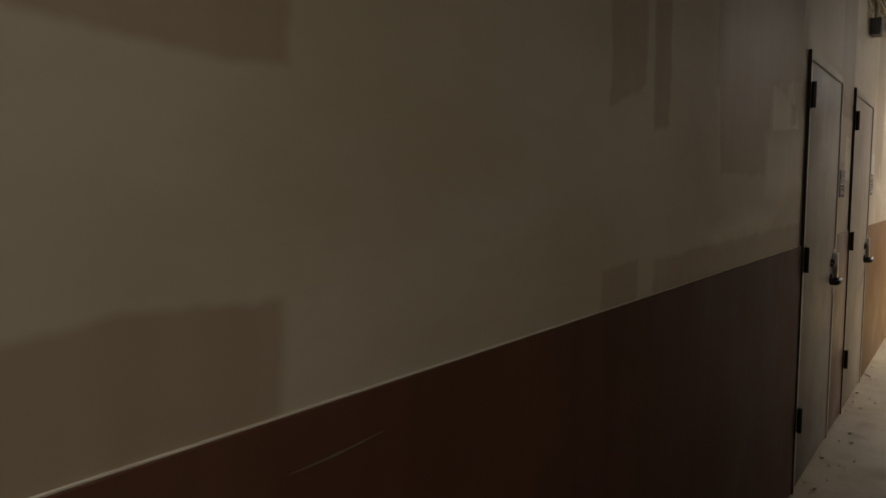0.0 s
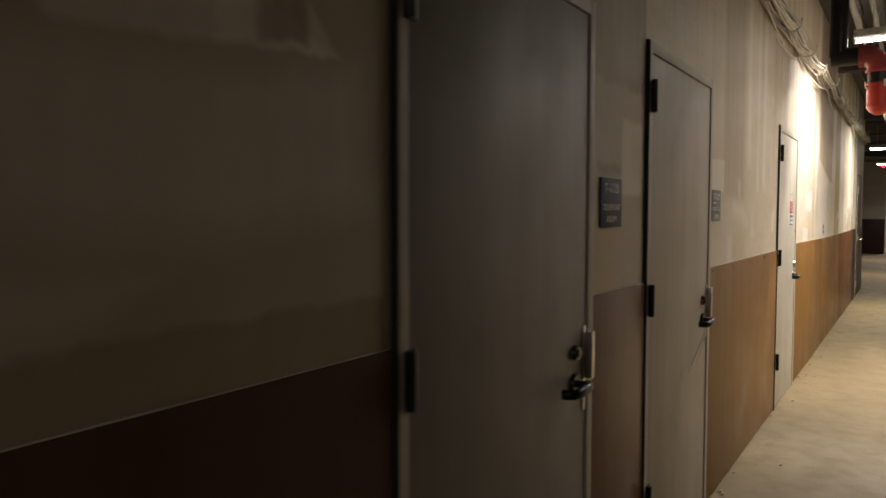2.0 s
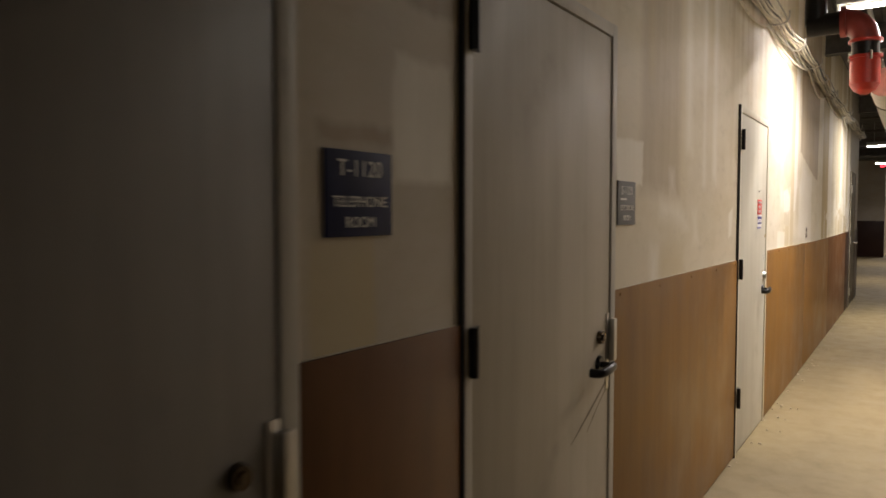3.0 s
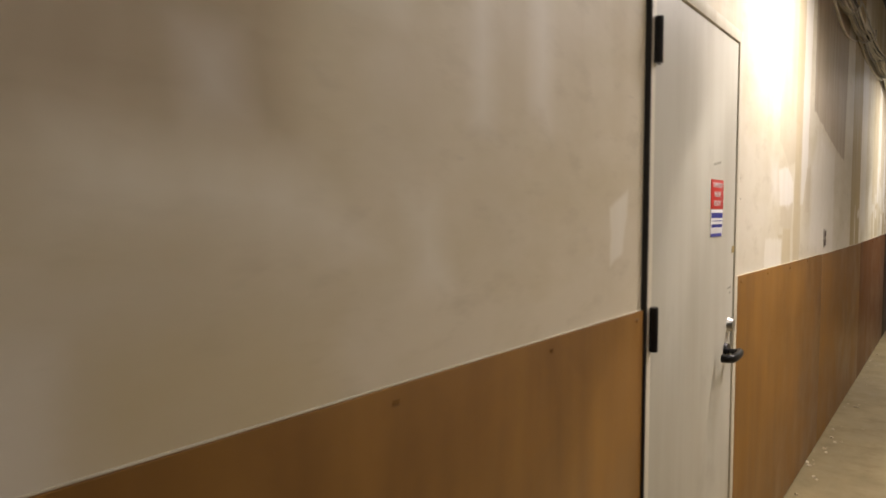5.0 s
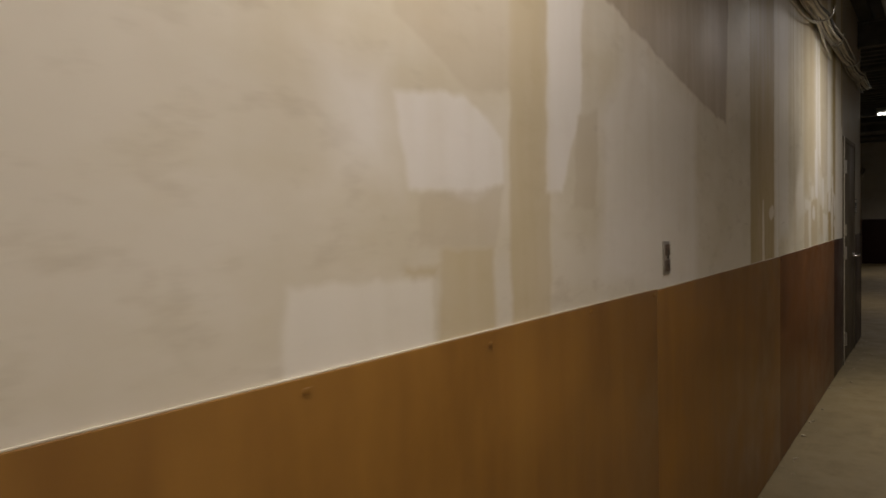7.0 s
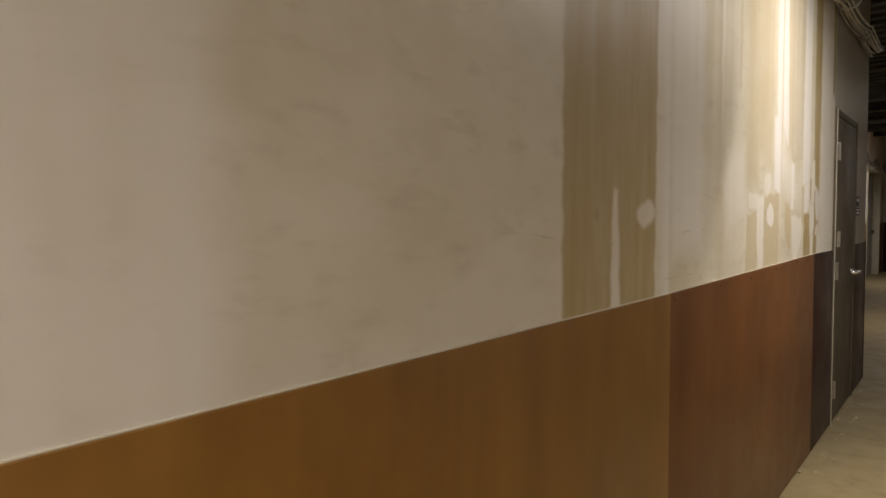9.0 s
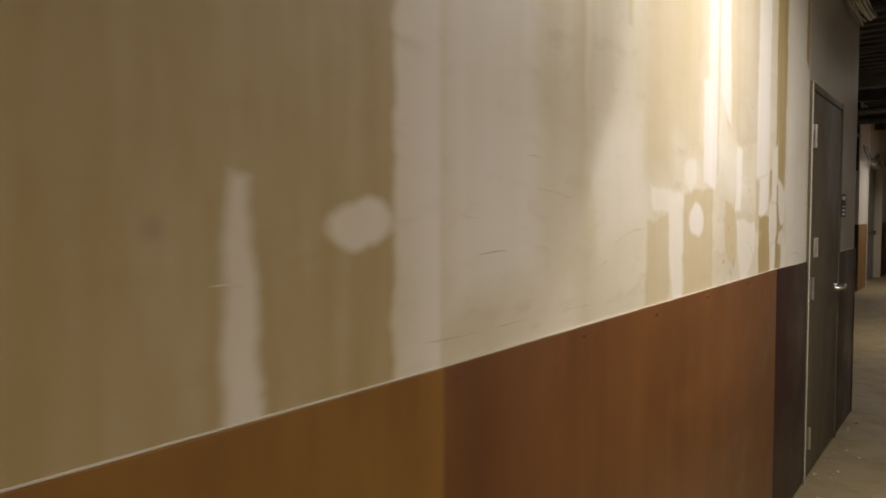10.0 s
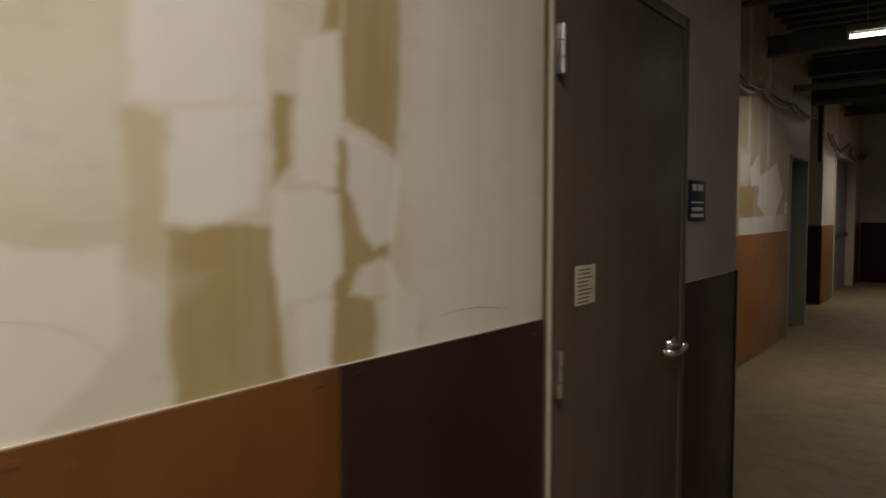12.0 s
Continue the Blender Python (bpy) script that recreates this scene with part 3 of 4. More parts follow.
def wainscot(y0, y1, top, material, parent, x=0.0, screws=True, label="", end=None):
    rise = (end or top) - top
    board = part("wainscot_panel", lean(boxes(((x, y0 + 0.0007, 0.012), (x + 0.009, y1 - 0.0007, top)), bevel=0.001), y0, y1, rise), material, parent, label)
    part("caulk_line", lean(boxes(((x, y0 + 0.001, top), (x + 0.004, y1 - 0.001, top + 0.003)), bevel=0.001), y0, y1, rise), m_cream, board)
    if screws:
        count = max(2, round((y1 - y0) / 0.4))
        for i in range(count):
            sy = y0 + 0.05 + (y1 - y0 - 0.1) * i / (count - 1) + random.uniform(-0.02, 0.02)
            sz = top + rise * i / (count - 1) - 0.022 + random.uniform(-0.008, 0.006)
            part("screw", rods(((x + 0.0095, sy, sz), (x + 0.0125, sy, sz), 0.006, 0.0045), seg=8), material, board)
    return board


for y0, y1, top, end, mat, nails in ((-6.5, -2.4, 1.235, 1.235, m_brown, 0), (-2.4, 0.9, 1.235, 1.235, m_brown, 0), (0.9, DOORS[0][0] - 0.004, 1.235, 1.242, m_brown, 0),
                                     (DOORS[0][1] + 0.004, DOORS[1][0] - 0.004, 1.245, 1.244, m_rust, 0),
                                     (DOORS[1][1] + 0.004, DOORS[2][0] - 0.004, 1.235, 1.230, m_ochre, 1), (DOORS[2][1] + 0.004, 13.0, 1.246, 1.230, m_ochre, 1),
                                     (13.0, 15.19, 1.226, 1.223, m_ochre, 0), (15.19, 17.74, 1.223, 1.237, m_rust, 1),
                                     (17.74, DOORS[3][0] - 0.004, 1.237, 1.232, m_dark, 1), (DOORS[3][1] + 0.004, CORNER - 0.02, 1.235, 1.237, m_dark, 0)):
    wainscot(y0, y1, top, mat, wall_west, 0.0, nails, "", end)
part("corner_guard", boxes(((0.0, CORNER - 0.018, 0.01), (0.013, CORNER, 1.24)), ((-0.1, CORNER, 0.01), (0.0, CORNER + 0.004, 1.24))), m_bronze, wall_west, "dark metal corner guard")
for y0, y1 in ((21.9, 24.0), (24.0, 26.16)):
    wainscot(y0, y1, 1.28, m_orange, wall_far, FAR_X, False, "orange-brown board")
# pier board: shaded front coloured dark, lit side coloured ochre
part("wainscot_panel", boxes(((-2.0, 29.688, 0.01), (-1.12, 29.698, 1.28)), bevel=0.002), m_dark, wall_pier, "board coloured dark for the pier's shaded front")
part("wainscot_panel", boxes(((-1.12, 29.7, 0.01), (-1.108, 30.85, 1.28)), bevel=0.002), m_ochre, wall_pier)
part("wainscot_panel", boxes(((-1.12, 33.55, 0.01), (-1.108, 34.38, 1.28)), bevel=0.002), m_rust, wall_pier)
part("wainscot_panel", boxes(((-1.1, 34.388, 0.01), (-0.04, 34.398, 1.28)), bevel=0.002), m_dark, wall_end)


# ---- doors ----
def hinge(y, z, parent, style, face):
    h = 0.062
    if style == "black":
        plate = part("hinge", boxes(((face, y - 0.004, z - h), (face + 0.006, y + 0.036, z + h)), bevel=0.0015), m_black, parent, "black hinge")
        part("knuckle", rods(((face + 0.012, y + 0.002, z - h), (face + 0.012, y + 0.002, z + h), 0.011), seg=12), m_black, plate)
    else:
        plate = part("hinge", boxes(((face, y - 0.012, z - h), (face + 0.004, y + 0.014, z + h)), bevel=0.001), m_steel, parent, "worn steel hinge")
        part("knuckle", rods(((face + 0.012, y + 0.002, z - h), (face + 0.012, y + 0.002, z - 0.022), 0.0095), ((face + 0.012, y + 0.002, z - 0.02), (face + 0.012, y + 0.002, z + 0.02), 0.0095),
                             ((face + 0.012, y + 0.002, z + 0.022), (face + 0.012, y + 0.002, z + h), 0.0095), seg=12), m_steel, plate)
    return plate


def lever(y, z, parent, mat, face, label):
    handle = part("lever_handle", rods(((face, y, z), (face + 0.012, y, z), 0.032, 0.028), ((face + 0.01, y, z), (face + 0.06, y, z), 0.011)), mat, parent, label)
    arm = [(face + 0.05, y + 0.004, z), (face + 0.056, y - 0.008, z), (face + 0.058, y - 0.03, z), (face + 0.059, y - 0.06, z - 0.002), (face + 0.057, y - 0.095, z - 0.004),
           (face + 0.05, y - 0.113, z - 0.005), (face + 0.036, y - 0.12, z - 0.005), (face + 0.018, y - 0.121, z - 0.005)]
    bm = tube(arm, 0.0125, 12)
    for v in bm.verts:
        v.co.z = z + (v.co.z - z) * 1.25
    part("lever", bm, mat, handle)
    return handle


def door(name, y0, y1, top, m_leaf, m_trim, label, hinges, handle_z, style="black", m_lever=None, guard=True):
    root = thing(name, label, "door", kind="structure")
    w, face, leaf = 0.045, 0.014, 0.008
    frame_bm = boxes(((-T + 0.01, y0 + 0.002, 0.0), (face, y0 + w, top)), ((-T + 0.01, y1 - w, 0.0), (face, y1 - 0.002, top)),
                     ((-T + 0.01, y0 + w, top - w), (face, y1 - w, top - 0.002)), bevel=0.003)
    part("door_frame", frame_bm, m_trim, root)
    if style == "black":
        # black strips stand in for the shadow gaps beside frame and leaf
        part("edge_gap", boxes(((-0.02, y0 + 0.001, 0.0), (face + 0.001, y0 + 0.009, top - 0.003)), ((-0.02, y0 + w + 0.0005, 0.01), (leaf - 0.003, y0 + w + 0.0035, top - w))), m_shadow_gap, root, "black strip painting the shadow gap beside the frame")
    part("door_stop", boxes(((-0.075, y0 + w, 0.0), (-0.045, y0 + w + 0.015, top - w)), ((-0.075, y1 - w - 0.015, 0.0), (-0.045, y1 - w, top - w)),
                            ((-0.075, y0 + w, top - w - 0.015), (-0.045, y1 - w, top - w))), m_shadow_gap, root, "dark door seal")
    body = part("door_leaf", boxes(((leaf - 0.045, y0 + w + 0.004, 0.012), (leaf, y1 - w - 0.004, top - w - 0.004)), bevel=0.002), m_leaf, root)
    for hz in hinges:
        hinge(y0 + w - (0.012 if style == "black" else -0.006), hz, root, style, face)
    ly = y1 - w - (0.095 if m_lever is None else 0.10)
    lever(ly, handle_z, body, m_lever or m_black, leaf, "dark lever handle" if m_lever is None else "bright chrome lever handle")
    if guard:
        plate = part("latch_guard", boxes(((leaf + 0.001, y1 - w - 0.032, handle_z - 0.10), (leaf + 0.004, y1 - w - 0.006, handle_z + 0.17)), bevel=0.001), m_steel, body, "scratched steel latch plate")
        part("guard_lip", boxes(((leaf + 0.004, y1 - w - 0.014, handle_z + 0.0), (leaf + 0.026, y1 - w + 0.012, handle_z + 0.15)), bevel=0.003), m_steel, plate)
        part("deadbolt", rods(((leaf, ly, handle_z + 0.095), (leaf + 0.016, ly, handle_z + 0.095), 0.024, 0.021), ((leaf + 0.014, ly, handle_z + 0.095), (leaf + 0.022, ly, handle_z + 0.095), 0.012)), m_bronze, body, "dark lock cylinder")
    return root


HINGES = (1.967, 1.173, 0.371)
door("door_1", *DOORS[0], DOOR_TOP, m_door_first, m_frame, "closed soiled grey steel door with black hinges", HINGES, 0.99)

door_2 = door("door_2", *DOORS[1], DOOR_TOP, m_door_old, m_frame, "closed worn cream steel door beside a grey sign", HINGES, 0.99)
door_3 = door("door_3", *DOORS[2], DOOR_TOP, m_door, m_cream, "closed pale grey steel door with a red notice", HINGES, 0.98, guard=False)
door_4 = door("door_4", *DOORS[3], DARK_TOP, m_door_dark, m_door_dark, "closed dark olive-brown steel door with chrome lever", (1.915, 1.084, 0.25), 1.03, "steel", m_chrome, False)

part("jamb_edge", boxes(((0.0145, 18.464, 0.0), (0.018, 18.484, 2.208)), bevel=0.001), m_cream, door_4, "cream painted jamb edge")
# small plate and lock of the third door
part("strike_plate", boxes(((0.0095, 10.775, 0.99), (0.012, 10.805, 1.10)), bevel=0.001), m_steel, door_3)
part("lock_cover", rods(((0.008, 10.745, 1.075), (0.028, 10.745, 1.075), 0.028, 0.022)), m_steel, door_3, "domed steel lock cover")
part("patch", boxes(((0.0085, 10.765, 1.345), (0.010, 10.80, 1.37)), bevel=0.0005), m_putty, door_3, "ochre smear of filler")


# ---- scribbles: short bars of handwriting ----
def scribble(parent, y, z, w, h, x, strokes, tilt=0.0):
    bm = bmesh.new()
    for i in range(strokes):
        cy = y + w * (i + 0.5) / strokes
        cz = z + tilt * (i / strokes)
        box(bm, (x, cy - w / strokes * 0.12, cz - h / 2 * random.uniform(0.4, 1)), (x + 0.0008, cy + w / strokes * random.uniform(-0.05, 0.3), cz + h / 2 * random.uniform(0.3, 1)))
    return part("pencil_marks", bm, m_pencil, parent, "faint illegible pencil marks")


scribble(door_3, 10.50, 1.665, 0.09, 0.010, 0.0085, 9, 0.012)
scribble(door_3, 10.72, 1.215, 0.05, 0.008, 0.0085, 6)
scribble(door_3, 10.73, 1.195, 0.035, 0.007, 0.0085, 4)
scribble(wall_west, 10.875, 1.63, 0.04, 0.006, 0.001, 4)
scribble(wall_west, 10.875, 1.55, 0.045, 0.006, 0.001, 4)


# ---- scuffs: thin smears along a bent line (y, z three times) ----
def scuff(parent, line, width, material, x=0.0006, name="scuff_mark"):
    a, b, c = (Vector((x, line[i], line[i + 1])) for i in (0, 2, 4))
    bm, rows = bmesh.new(), []
    for i in range(13):
        u = i / 12
        p = a * (1 - u) * (1 - 2 * u) + b * 4 * u * (1 - u) + c * u * (2 * u - 1)
        w = width * (0.25 + random.uniform(0.3, 0.9) * math.sin(math.pi * (0.04 + 0.92 * u)))
        rows.append([bm.verts.new(p + Vector((0, 0, s * w / 2))) for s in (-1, 1)])
    for p, q in zip(rows, rows[1:]):
        bm.faces.new((p[0], q[0], q[1], p[1]))
    return part(name, bm, material, parent)


for line in (
    (15.144, 1.274, 15.298, 1.271, 15.487, 1.275),
    (15.495, 1.618, 15.525, 1.619, 15.551, 1.614),
    (15.534, 1.550, 15.610, 1.544, 15.685, 1.533),
    (15.308, 1.418, 15.361, 1.422, 15.410, 1.423),
    (15.521, 1.425, 15.563, 1.422, 15.591, 1.404),
    (15.839, 1.361, 15.867, 1.369, 15.892, 1.380),
    (15.946, 1.419, 16.044, 1.447, 16.154, 1.453),
    (15.252, 1.497, 15.273, 1.491, 15.305, 1.489),
    (15.618, 1.276, 15.764, 1.274, 15.946, 1.268),
    (18.035, 1.290, 18.158, 1.294, 18.299, 1.276),
    (17.215, 1.380, 17.295, 1.356, 17.358, 1.300),
    (14.195, 1.442, 14.306, 1.434, 14.410, 1.422),
    (14.722, 1.406, 14.743, 1.407, 14.770, 1.402)):
    scuff(wall_west, line, 0.0035, m_scuff)
scuff(wall_west, (17.107, 1.958, 17.206, 1.949, 17.312, 1.921), 0.02, m_scuff)
scuff(wall_west, (1.869, 1.166, 1.951, 1.167, 2.039, 1.173), 0.004, m_drip, 0.0100, "scratch")
scuff(door_2, (7.690, 0.939, 7.516, 0.850, 7.345, 0.768), 0.014, m_drip, 0.0086, "drip_mark")
scuff(door_2, (7.713, 0.925, 7.601, 0.862, 7.477, 0.776), 0.010, m_drip, 0.0086, "drip_mark")


# ---- signs ----
def rounded_plate(y0, y1, z0, z1, x0, x1):
    return boxes(((x0, y0, z0), (x1, y1, z1)), bevel=0.0015)


def room_sign(y0, y1, z0, z1, plate, lines, label):
    root = thing("room_sign", label, "sign", bm=rounded_plate(y0, y1, z0, z1, 0.001, 0.007), material=plate)
    for text, size, dz in lines:
        letters(text, size, m_letter, root, (0.0074, (y0 + y1) / 2, z1 - dz), "lettering", "pale raised lettering")
    return root


room_sign(6.215, 6.415, 1.468, 1.635, m_navy, (("T-1120", 0.046, 0.036), ("TELEPHONE", 0.030, 0.100), ("ROOM", 0.030, 0.140)), "navy plastic telephone room sign on the wall")
sign = room_sign(7.76, 7.95, 1.472, 1.635, m_greysign, (("E-1121", 0.044, 0.036), ("ELECTRICAL", 0.027, 0.100), ("ROOM", 0.027, 0.138)), "grey plastic electrical room sign on the wall")
part("braille_bar", boxes(((0.007, 7.785, 1.565), (0.0078, 7.85, 1.571))), m_letter, sign)
sign = room_sign(19.580, 19.780, 1.470, 1.625, m_navy, (), "navy plastic room sign beside the dark door")
part("lettering", boxes(((0.007, 19.615, 1.585), (0.0078, 19.665, 1.610)), ((0.007, 19.680, 1.585), (0.0078, 19.745, 1.610)), ((0.007, 19.605, 1.537), (0.0078, 19.755, 1.543)),
                        ((0.007, 19.615, 1.508), (0.0078, 19.745, 1.522)), ((0.007, 19.605, 1.483), (0.0078, 19.755, 1.497))), m_letter, sign, "pale illegible lettering")


def door_notice():
    y0, y1, x = 10.472, 10.624, 0.0085
    root = thing("door_notice", "red and white valve room notice stuck on the door", "notice", bm=rounded_plate(y0, y1, 1.413, 1.508, x, x + 0.0012), material=m_white)
    red = part("red_panel", rounded_plate(y0, y1, 1.510, 1.612, x, x + 0.0012), m_signred, root, "red vinyl panel")
    for text, dz in (("TEMPERED", 0.020), ("VALVE", 0.052), ("ROOM", 0.083)):
        letters(text, 0.028 if text != "TEMPERED" else 0.025, m_white, red, (x + 0.0019, (y0 + y1) / 2, 1.612 - dz))
    for z0, z1, a, b in ((1.478, 1.496, 0.008, 0.146), (1.466, 1.469, 0.02, 0.14), (1.445, 1.456, 0.012, 0.142), (1.413, 1.424, 0.002, 0.153)):
        bm = bmesh.new()
        y = y0 + a
        while y < y0 + b:
            step = 0.0085 if z1 - z0 > 0.01 and z0 > 1.43 else 0.2
            box(bm, (x + 0.0012, y, z0), (x + 0.002, min(y + step * 0.66, y0 + b), z1))
            y += step
        part("blue_print", bm, m_blue, root, "blue illegible print")
    return root


door_notice()


def door_label():
    y0, y1, z0, z1, x = 18.632, 18.754, 1.247, 1.356, 0.0085
    root = thing("paper_label", "small aged paper label on the dark door", "label", bm=rounded_plate(y0, y1, z0, z1, x, x + 0.001), material=m_paper)
    for i in range(9):
        z = z1 - 0.012 - i * 0.0112
        part("print_line", boxes(((x + 0.001, y0 + 0.012, z - 0.0018), (x + 0.0014, y1 - random.uniform(0.012, 0.045), z + 0.0018))), m_ink, root)
    return root


door_label()


def wall_outlet(y, z):
    root = thing("wall_outlet", "dark brown double power outlet on the wall", "outlet", bm=boxes(((0.0, y - 0.036, z - 0.057), (0.005, y + 0.036, z + 0.057)), bevel=0.002), material=m_steel)
    for dz in (-0.027, 0.027):
        face = part("socket", boxes(((0.005, y - 0.024, z + dz - 0.02), (0.0085, y + 0.024, z + dz + 0.02)), bevel=0.003), m_outlet, root)
        part("slot", boxes(((0.0085, y - 0.010, z + dz - 0.007), (0.009, y - 0.007, z + dz + 0.008)), ((0.0085, y + 0.007, z + dz - 0.007), (0.009, y + 0.010, z + dz + 0.008))), m_black, face)
    part("plate_screw", rods(((0.005, y, z), (0.007, y, z), 0.004), seg=8), m_bronze, root)
    return root


wall_outlet(13.12, 1.329)


def alarm_box(y, z):
    root = thing("junction_box", "blue-grey metal junction box high on the wall", "junction box", bm=boxes(((0.0, y - 0.06, z - 0.06), (0.07, y + 0.06, z + 0.06)), bevel=0.006), material=m_boxblue)
    part("cover", boxes(((0.07, y - 0.055, z - 0.055), (0.074, y + 0.055, z + 0.055)), bevel=0.0015), m_boxblue, root)
    part("conduit", rods(((0.03, y, z + 0.06), (0.03, y, CEIL - 0.001), 0.011), seg=12), m_zinc, root)
    return root


alarm_box(7.36, 2.68)


# ---- strip lights ----
def strip_light(x, y, z):
    root = thing("strip_light", "white steel strip light with a lit tube hung below the deck", "ceiling light", "strip lights")
    x1 = x + STRIP_LENGTH
    part("housing", boxes(((x, y - 0.055, z + 0.035), (x1, y + 0.055, z + 0.095)), bevel=0.006), m_zinc, root)
    for s in (-1, 1):
        bm = bmesh.new()
        vs = [bm.verts.new(p) for p in ((x, y + s * 0.05, z + 0.036), (x1, y + s * 0.05, z + 0.036), (x1, y + s * 0.105, z + 0.012), (x, y + s * 0.105, z + 0.012))]
        f = bm.faces.new(vs)
        bmesh.ops.solidify(bm, geom=[f], thickness=0.003)
        part("reflector", bm, m_zinc, root)
    part("tube", rods(((x + 0.02, y, z), (x1 - 0.02, y, z), 0.017)), m_tube, root, "glowing fluorescent tube")
    for xe in (x, x1 - 0.02):
        part("tube_holder", boxes(((xe, y - 0.02, z - 0.022), (xe + 0.02, y + 0.02, z + 0.036)), bevel=0.003), m_white, root)
    for xe in (x + 0.15, x1 - 0.15):
        part("hanger", rods(((xe, y, z + 0.095), (xe, y, CEIL - 0.001), 0.005), seg=8), m_zinc, root)
    return root


# the added fill at y 9.0 gets a fixture like the real ones
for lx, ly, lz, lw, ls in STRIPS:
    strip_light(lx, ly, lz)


# ---- sprinkler pipe with red elbow and capped drop ----
def drop_pipe():
    y, x, z = 10.8, 0.60, 2.81
    root = thing("sprinkler_pipe", "red sprinkler pipe elbow with a capped drop near the wall", "pipe")
    # the branch is red pipe in dim light; the black carries that shade
    part("branch", rods(((0.25, y, z), (x - 0.12, y, z), 0.075), ((0.30, y, z), (0.30, y, CEIL - 0.001), 0.07), seg=24), m_black, root, "red pipe coloured black for the dimness up there")
    pts = [(x - 0.14 + 0.14 * math.sin(a), y, z - 0.14 + 0.14 * math.cos(a)) for a in [i * math.pi / 16 for i in range(9)]]
    part("elbow", tube(pts, 0.086, 24), m_red_dark, root)
    part("coupling", rods(((x - 0.15, y, z), (x - 0.115, y, z), 0.102), seg=24), m_red_dark, root)
    part("flange", rods(((x, y, z - 0.155), (x, y, z - 0.135), 0.102), ((x, y, z - 0.262), (x, y, z - 0.242), 0.102), seg=24), m_red, root)
    part("sleeve", rods(((x, y, z - 0.245), (x, y, z - 0.15), 0.083), seg=24), m_black, root, "red pipe coloured black for the dimness up there sleeve")
    bm = rods(((x, y, z - 0.43), (x, y, z - 0.26), 0.09), ((x, y, z - 0.47), (x, y, z - 0.43), 0.066, 0.09), ((x, y, z - 0.495), (x, y, z - 0.47), 0.03, 0.066), seg=28)
    part("cap", bm, m_red, root, "bright red rounded cap")
    for k in range(4):
        a = k * math.pi / 2 + 0.4
        part("bolt", rods(((x + 0.1 * math.cos(a), y + 0.1 * math.sin(a), z - 0.28), (x + 0.1 * math.cos(a), y + 0.1 * math.sin(a), z - 0.225), 0.008), seg=8), m_steel, root)
    return root


drop_pipe()


def long_pipe(x, z, r, y0, y1, mat, label, bands=True):
    root = thing("ceiling_pipe", label, "pipe", "ceiling pipes", bm=rods(((x, y0, z), (x, y1, z), r), seg=24), material=mat)
    if bands:
        y = y0 + 0.8
        while y < y1:
            part("band", rods(((x, y - 0.02, z), (x, y + 0.02, z), r + 0.006), seg=24), m_bronze, root)
            y += 1.9
    for k in range(int((y1 - y0) / 2.5)):
        yy = y0 + 1.2 + 2.5 * k
        part("hanger_rod", rods(((x, yy, z + r * 0.9), (x, yy, CEIL - 0.001), 0.006), seg=8), m_zinc, root)
    return root


long_pipe(0.70, 2.44, 0.10, 11.15, 16.3, m_foil, "silver wrapped pipe along the ceiling")
long_pipe(0.36, 3.36, 0.03, -6.0, 20.3, m_zinc, "thin steel conduit under the deck", False)
long_pipe(0.50, 3.40, 0.022, -6.0, 20.3, m_zinc, "thin steel conduit under the deck", False)
long_pipe(1.25, 3.25, 0.06, -6.0, 20.3, m_red_dark, "dull red sprinkler main under the deck", False)
def cross_pipe(y, z, r, x0, x1):
    return thing("ceiling_pipe", "steel conduit crossing under the deck", "pipe", "ceiling pipes", bm=rods(((x0, y, z), (x1, y, z), r)), material=m_beam)


cross_pipe(23.6, 3.34, 0.03, -3.63, RIGHT - 0.001)
cross_pipe(26.3, 2.98, 0.04, -0.929, RIGHT - 0.001)
cross_pipe(27.9, 3.02, 0.05, -3.63, RIGHT - 0.001)
cross_pipe(22.2, 3.48, 0.025, -3.63, RIGHT - 0.001)


# ---- cable run on hooks ----
def cable_hook(x, y, z, w=0.13):
    pts = [(x, y, z + 0.10), (x + 0.01, y, z + 0.02)] + [(x + w / 2 - (w / 2 - 0.012) * math.cos(a), y, z + 0.015 - 0.03 * math.sin(a)) for a in [i * math.pi / 8 for i in range(1, 8)]] + [(x + w, y, z + 0.03), (x + w, y, z + 0.075)]
    root = thing("cable_hook", "bent steel cable hook fixed to the wall", "hook", "cable hooks", bm=tube(pts, 0.006, 8), material=m_zinc)
    part("back_plate", boxes(((x, y - 0.018, z + 0.05), (x + 0.005, y + 0.018, z + 0.14)), bevel=0.001), m_zinc, root)
    return root


def cable(x, z, y0, y1, r, sag, mat, step, label):
    pts, y = [], y0
    ph = random.uniform(0, 6)
    while y <= y1:
        u = ((y - y0) / step) % 1.0
        dip = 4 * u * (1 - u)
        pts.append((x + 0.018 * math.sin(1.7 * y + ph), y, z - sag * dip + 0.012 * math.sin(2.3 * y + ph)))
        y += 0.08
    return thing("cable", label, "cable", "wall cables", bm=tube(pts, r, 6), material=mat)


HOOK_Z = 2.86
hy = 7.9
while hy < 19.7:
    cable_hook(0.001, hy, HOOK_Z + random.uniform(-0.01, 0.01), random.uniform(0.11, 0.16))
    hy += 0.95
CABLE_KINDS = ((m_cable_w, "cream cable lying on the wall hooks"), (m_cable_g, "grey cable lying on the wall hooks"), (m_cable_k, "black cable lying on the wall hooks"))
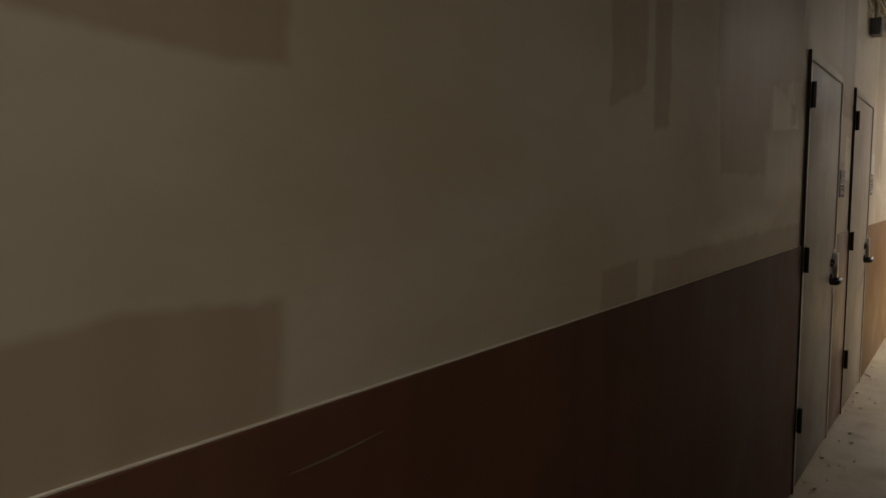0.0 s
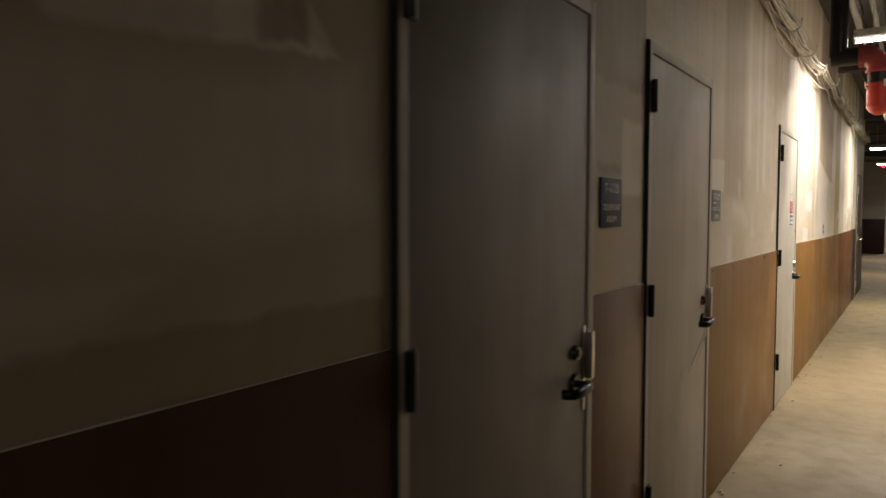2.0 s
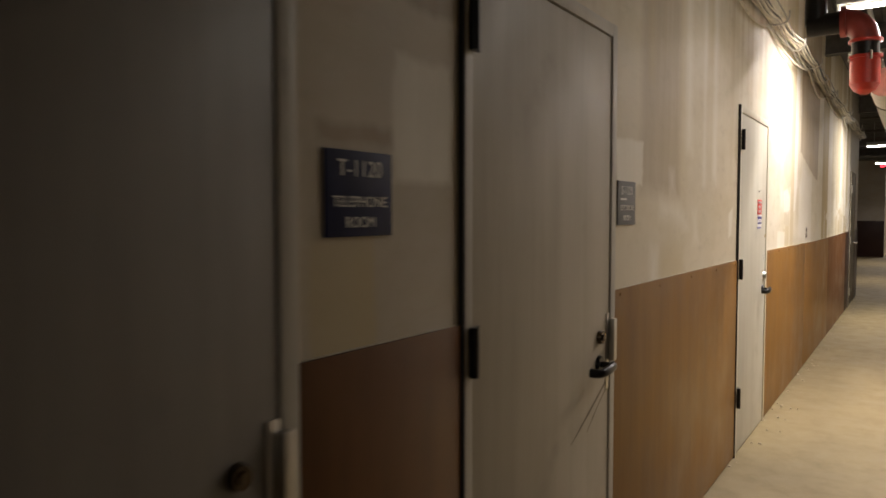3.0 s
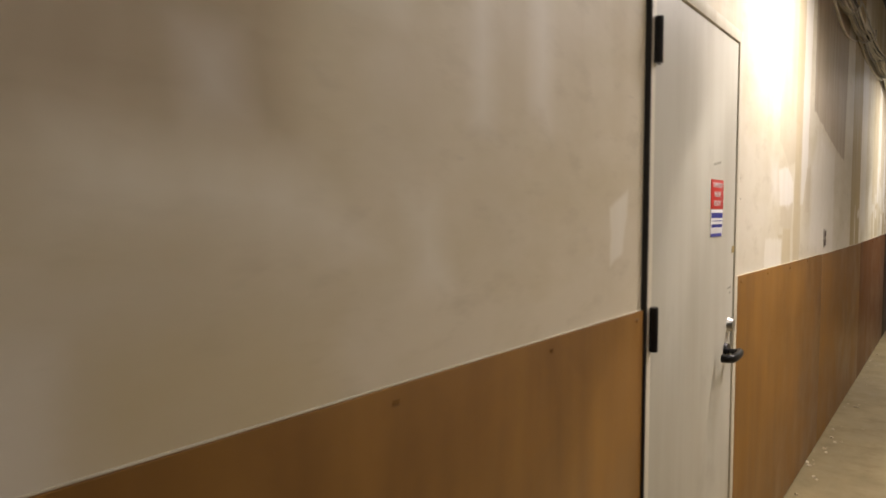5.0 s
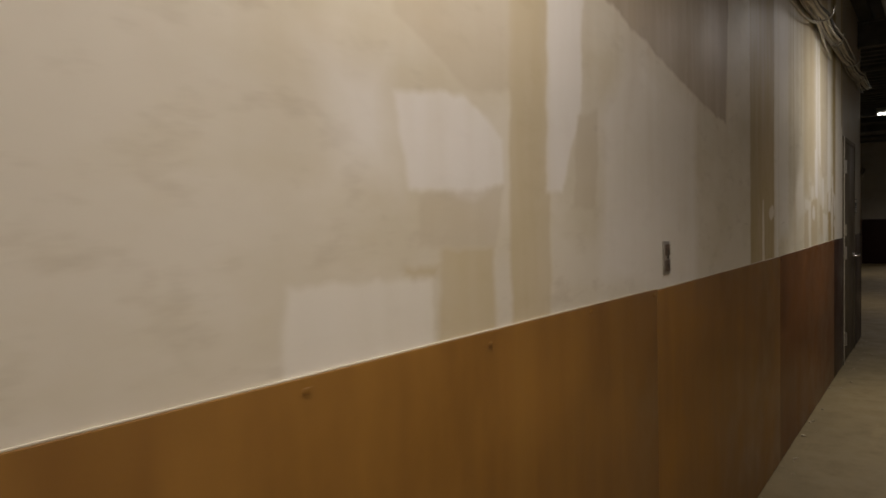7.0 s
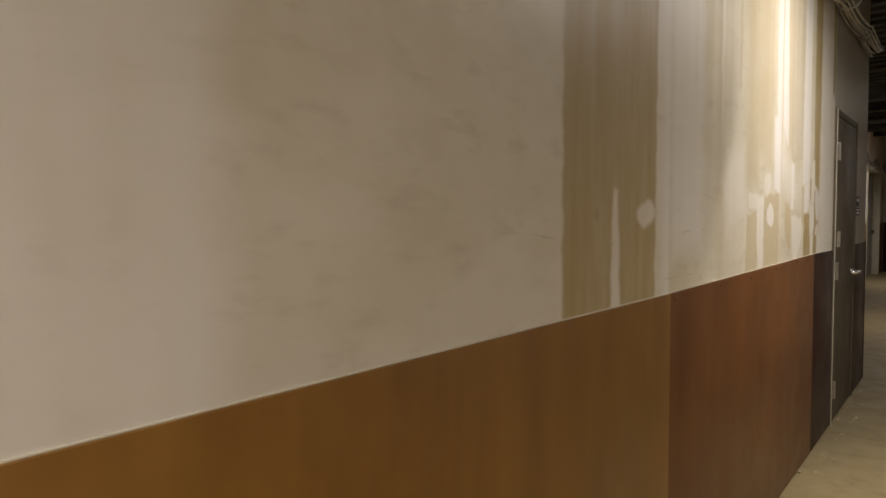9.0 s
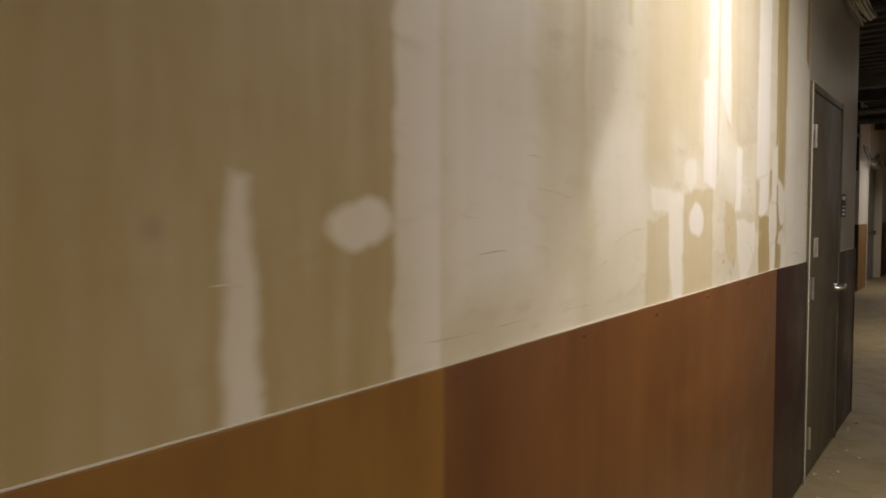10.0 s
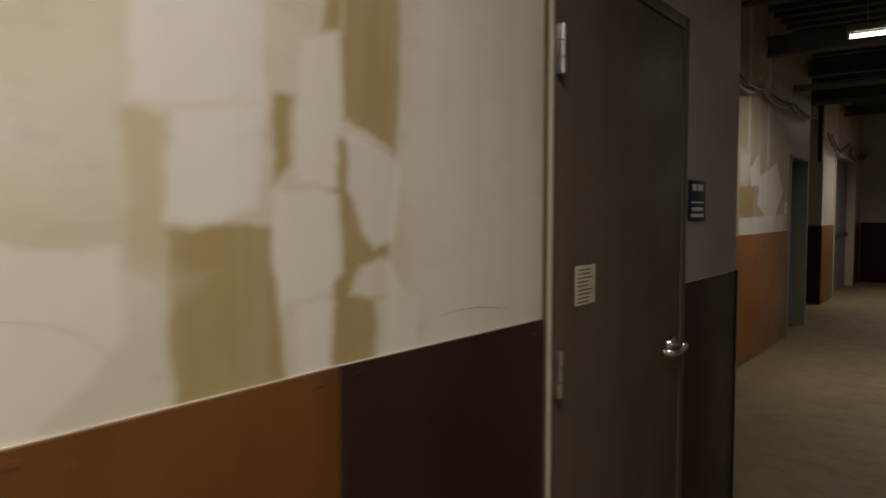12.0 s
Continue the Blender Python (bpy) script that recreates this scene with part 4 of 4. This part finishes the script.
for i in range(13):
    mat, text = CABLE_KINDS[(0, 0, 1, 0, 2, 0, 1, 0, 0, 2, 0, 1, 2)[i]]
    cable(0.035 + 0.007 * (i % 12), HOOK_Z + 0.008 + 0.011 * (i // 3), 6.95, 20.2, random.choice((0.006, 0.007, 0.009)), random.uniform(0.005, 0.045), mat, 0.95, text)
cable(0.03, HOOK_Z - 0.01, 6.95, 17.5, 0.008, 0.10, m_cable_w, 1.9, "cream cable sagging between the wall hooks")
for hy in (23.4, 24.7, 26.0):
    cable_hook(FAR_X, hy, 2.72, 0.12)
for i in range(5):
    mat, text = CABLE_KINDS[(2, 1, 0, 1, 2)[i]]
    cable(FAR_X + 0.04 + 0.014 * i, 2.735 + 0.008 * (i % 2), 21.95, 27.3, 0.009, random.uniform(0.04, 0.13), mat, 1.3, text)
for i in range(4):
    mat, text = CABLE_KINDS[(2, 1, 2, 1)[i]]
    cable(-1.06 + 0.015 * i, 2.75 - 0.012 * i, 29.7, 34.3, 0.012, random.uniform(0.1, 0.25), mat, 2.2, text)


thing("riser_pipe", "thin black riser pipe on the far pier", "pipe", bm=rods(((-1.16, 29.65, 2.3), (-1.16, 29.65, CEIL - 0.001), 0.03)), material=m_black)


# ---- far doors and exit sign ----
def far_recess_door():
    root = thing("door_5", "recessed grey steel door frame with a dark door", "door", kind="structure")
    x = FAR_X
    part("door_frame", boxes(((x - 0.55, 27.26, 0), (x + 0.015, 27.297, 2.2)), ((x - 0.2, 26.203, 0), (x + 0.015, 26.24, 2.2)), ((x - 0.2, 26.24, 2.16), (x + 0.015, 27.26, 2.197)), bevel=0.003), m_grey_frame, root)
    part("door_leaf", boxes(((x - 0.6, 26.22, 0.01), (x - 0.555, 27.256, 2.19)), bevel=0.002), m_door_dark, root)
    return root


def far_exit_door():
    root = thing("door_6", "grey steel door with a push bar in a pale frame", "door", kind="structure")
    part("door_frame", boxes(((-1.335, 30.903, 0), (-1.105, 30.96, 2.548)), ((-1.335, 33.44, 0), (-1.105, 33.497, 2.548)), ((-1.335, 30.96, 2.49), (-1.105, 33.44, 2.548)), bevel=0.003), m_cream, root)
    leaf = part("door_leaf", boxes(((-1.30, 30.97, 0.01), (-1.255, 33.43, 2.48)), bevel=0.002), m_grey_frame, root)
    part("push_bar", rods(((-1.22, 31.05, 1.05), (-1.22, 33.3, 1.05), 0.018)), m_black, leaf, "black push bar")
    part("bar_bracket", boxes(((-1.255, 31.02, 1.01), (-1.20, 31.1, 1.09)), ((-1.255, 33.25, 1.01), (-1.20, 33.33, 1.09)), bevel=0.003), m_black, leaf)
    return root


far_recess_door()
far_exit_door()
sw = thing("light_switch", "small pale switch plate on the far wall", "switch", bm=boxes(((FAR_X, 25.95, 1.48), (FAR_X + 0.008, 26.05, 1.62)), bevel=0.002), material=m_white)
part("toggle", boxes(((FAR_X + 0.008, 25.99, 1.535), (FAR_X + 0.014, 26.01, 1.565)), bevel=0.002), m_outlet, sw)


def exit_sign(x, y, z):
    root = thing("exit_sign", "white exit sign with lit red letters hung from the deck", "sign", bm=boxes(((x - 0.16, y - 0.02, z - 0.095), (x + 0.16, y + 0.02, z + 0.095)), bevel=0.004), material=m_black)
    txt = letters("EXIT", 0.16, m_exit, root, (0, 0, 0), "lettering", "glowing red letters")
    txt.data.transform(Matrix.Translation((x, y - 0.022, z)) @ pose(0, 0, 0, 0, 0, -90))
    part("stem", rods(((x, y, z + 0.095), (x, y, CEIL - 0.001), 0.008), seg=8), m_zinc, root)
    return root


exit_sign(0.02, 32.9, 3.12)


# ---- crumbs along the wall foot ----
def crumbs():
    bm = bmesh.new()
    for i in range(170):
        y = random.uniform(0.5, 20.2)
        x = 0.014 + abs(random.gauss(0, 0.09))
        s = random.choice((0.004, 0.006, 0.008, 0.012))
        made = bmesh.ops.create_icosphere(bm, subdivisions=1, radius=s)["verts"]
        for v in made:
            v.co = Vector((x + v.co.x * random.uniform(0.7, 1.4), y + v.co.y * random.uniform(0.7, 1.6), s * 0.5 + v.co.z * 0.55))
    ob = thing("debris", "scattered plaster crumbs along the wall foot", "debris", kind="stuff", bm=bm, material=m_crumb)
    return ob


crumbs()
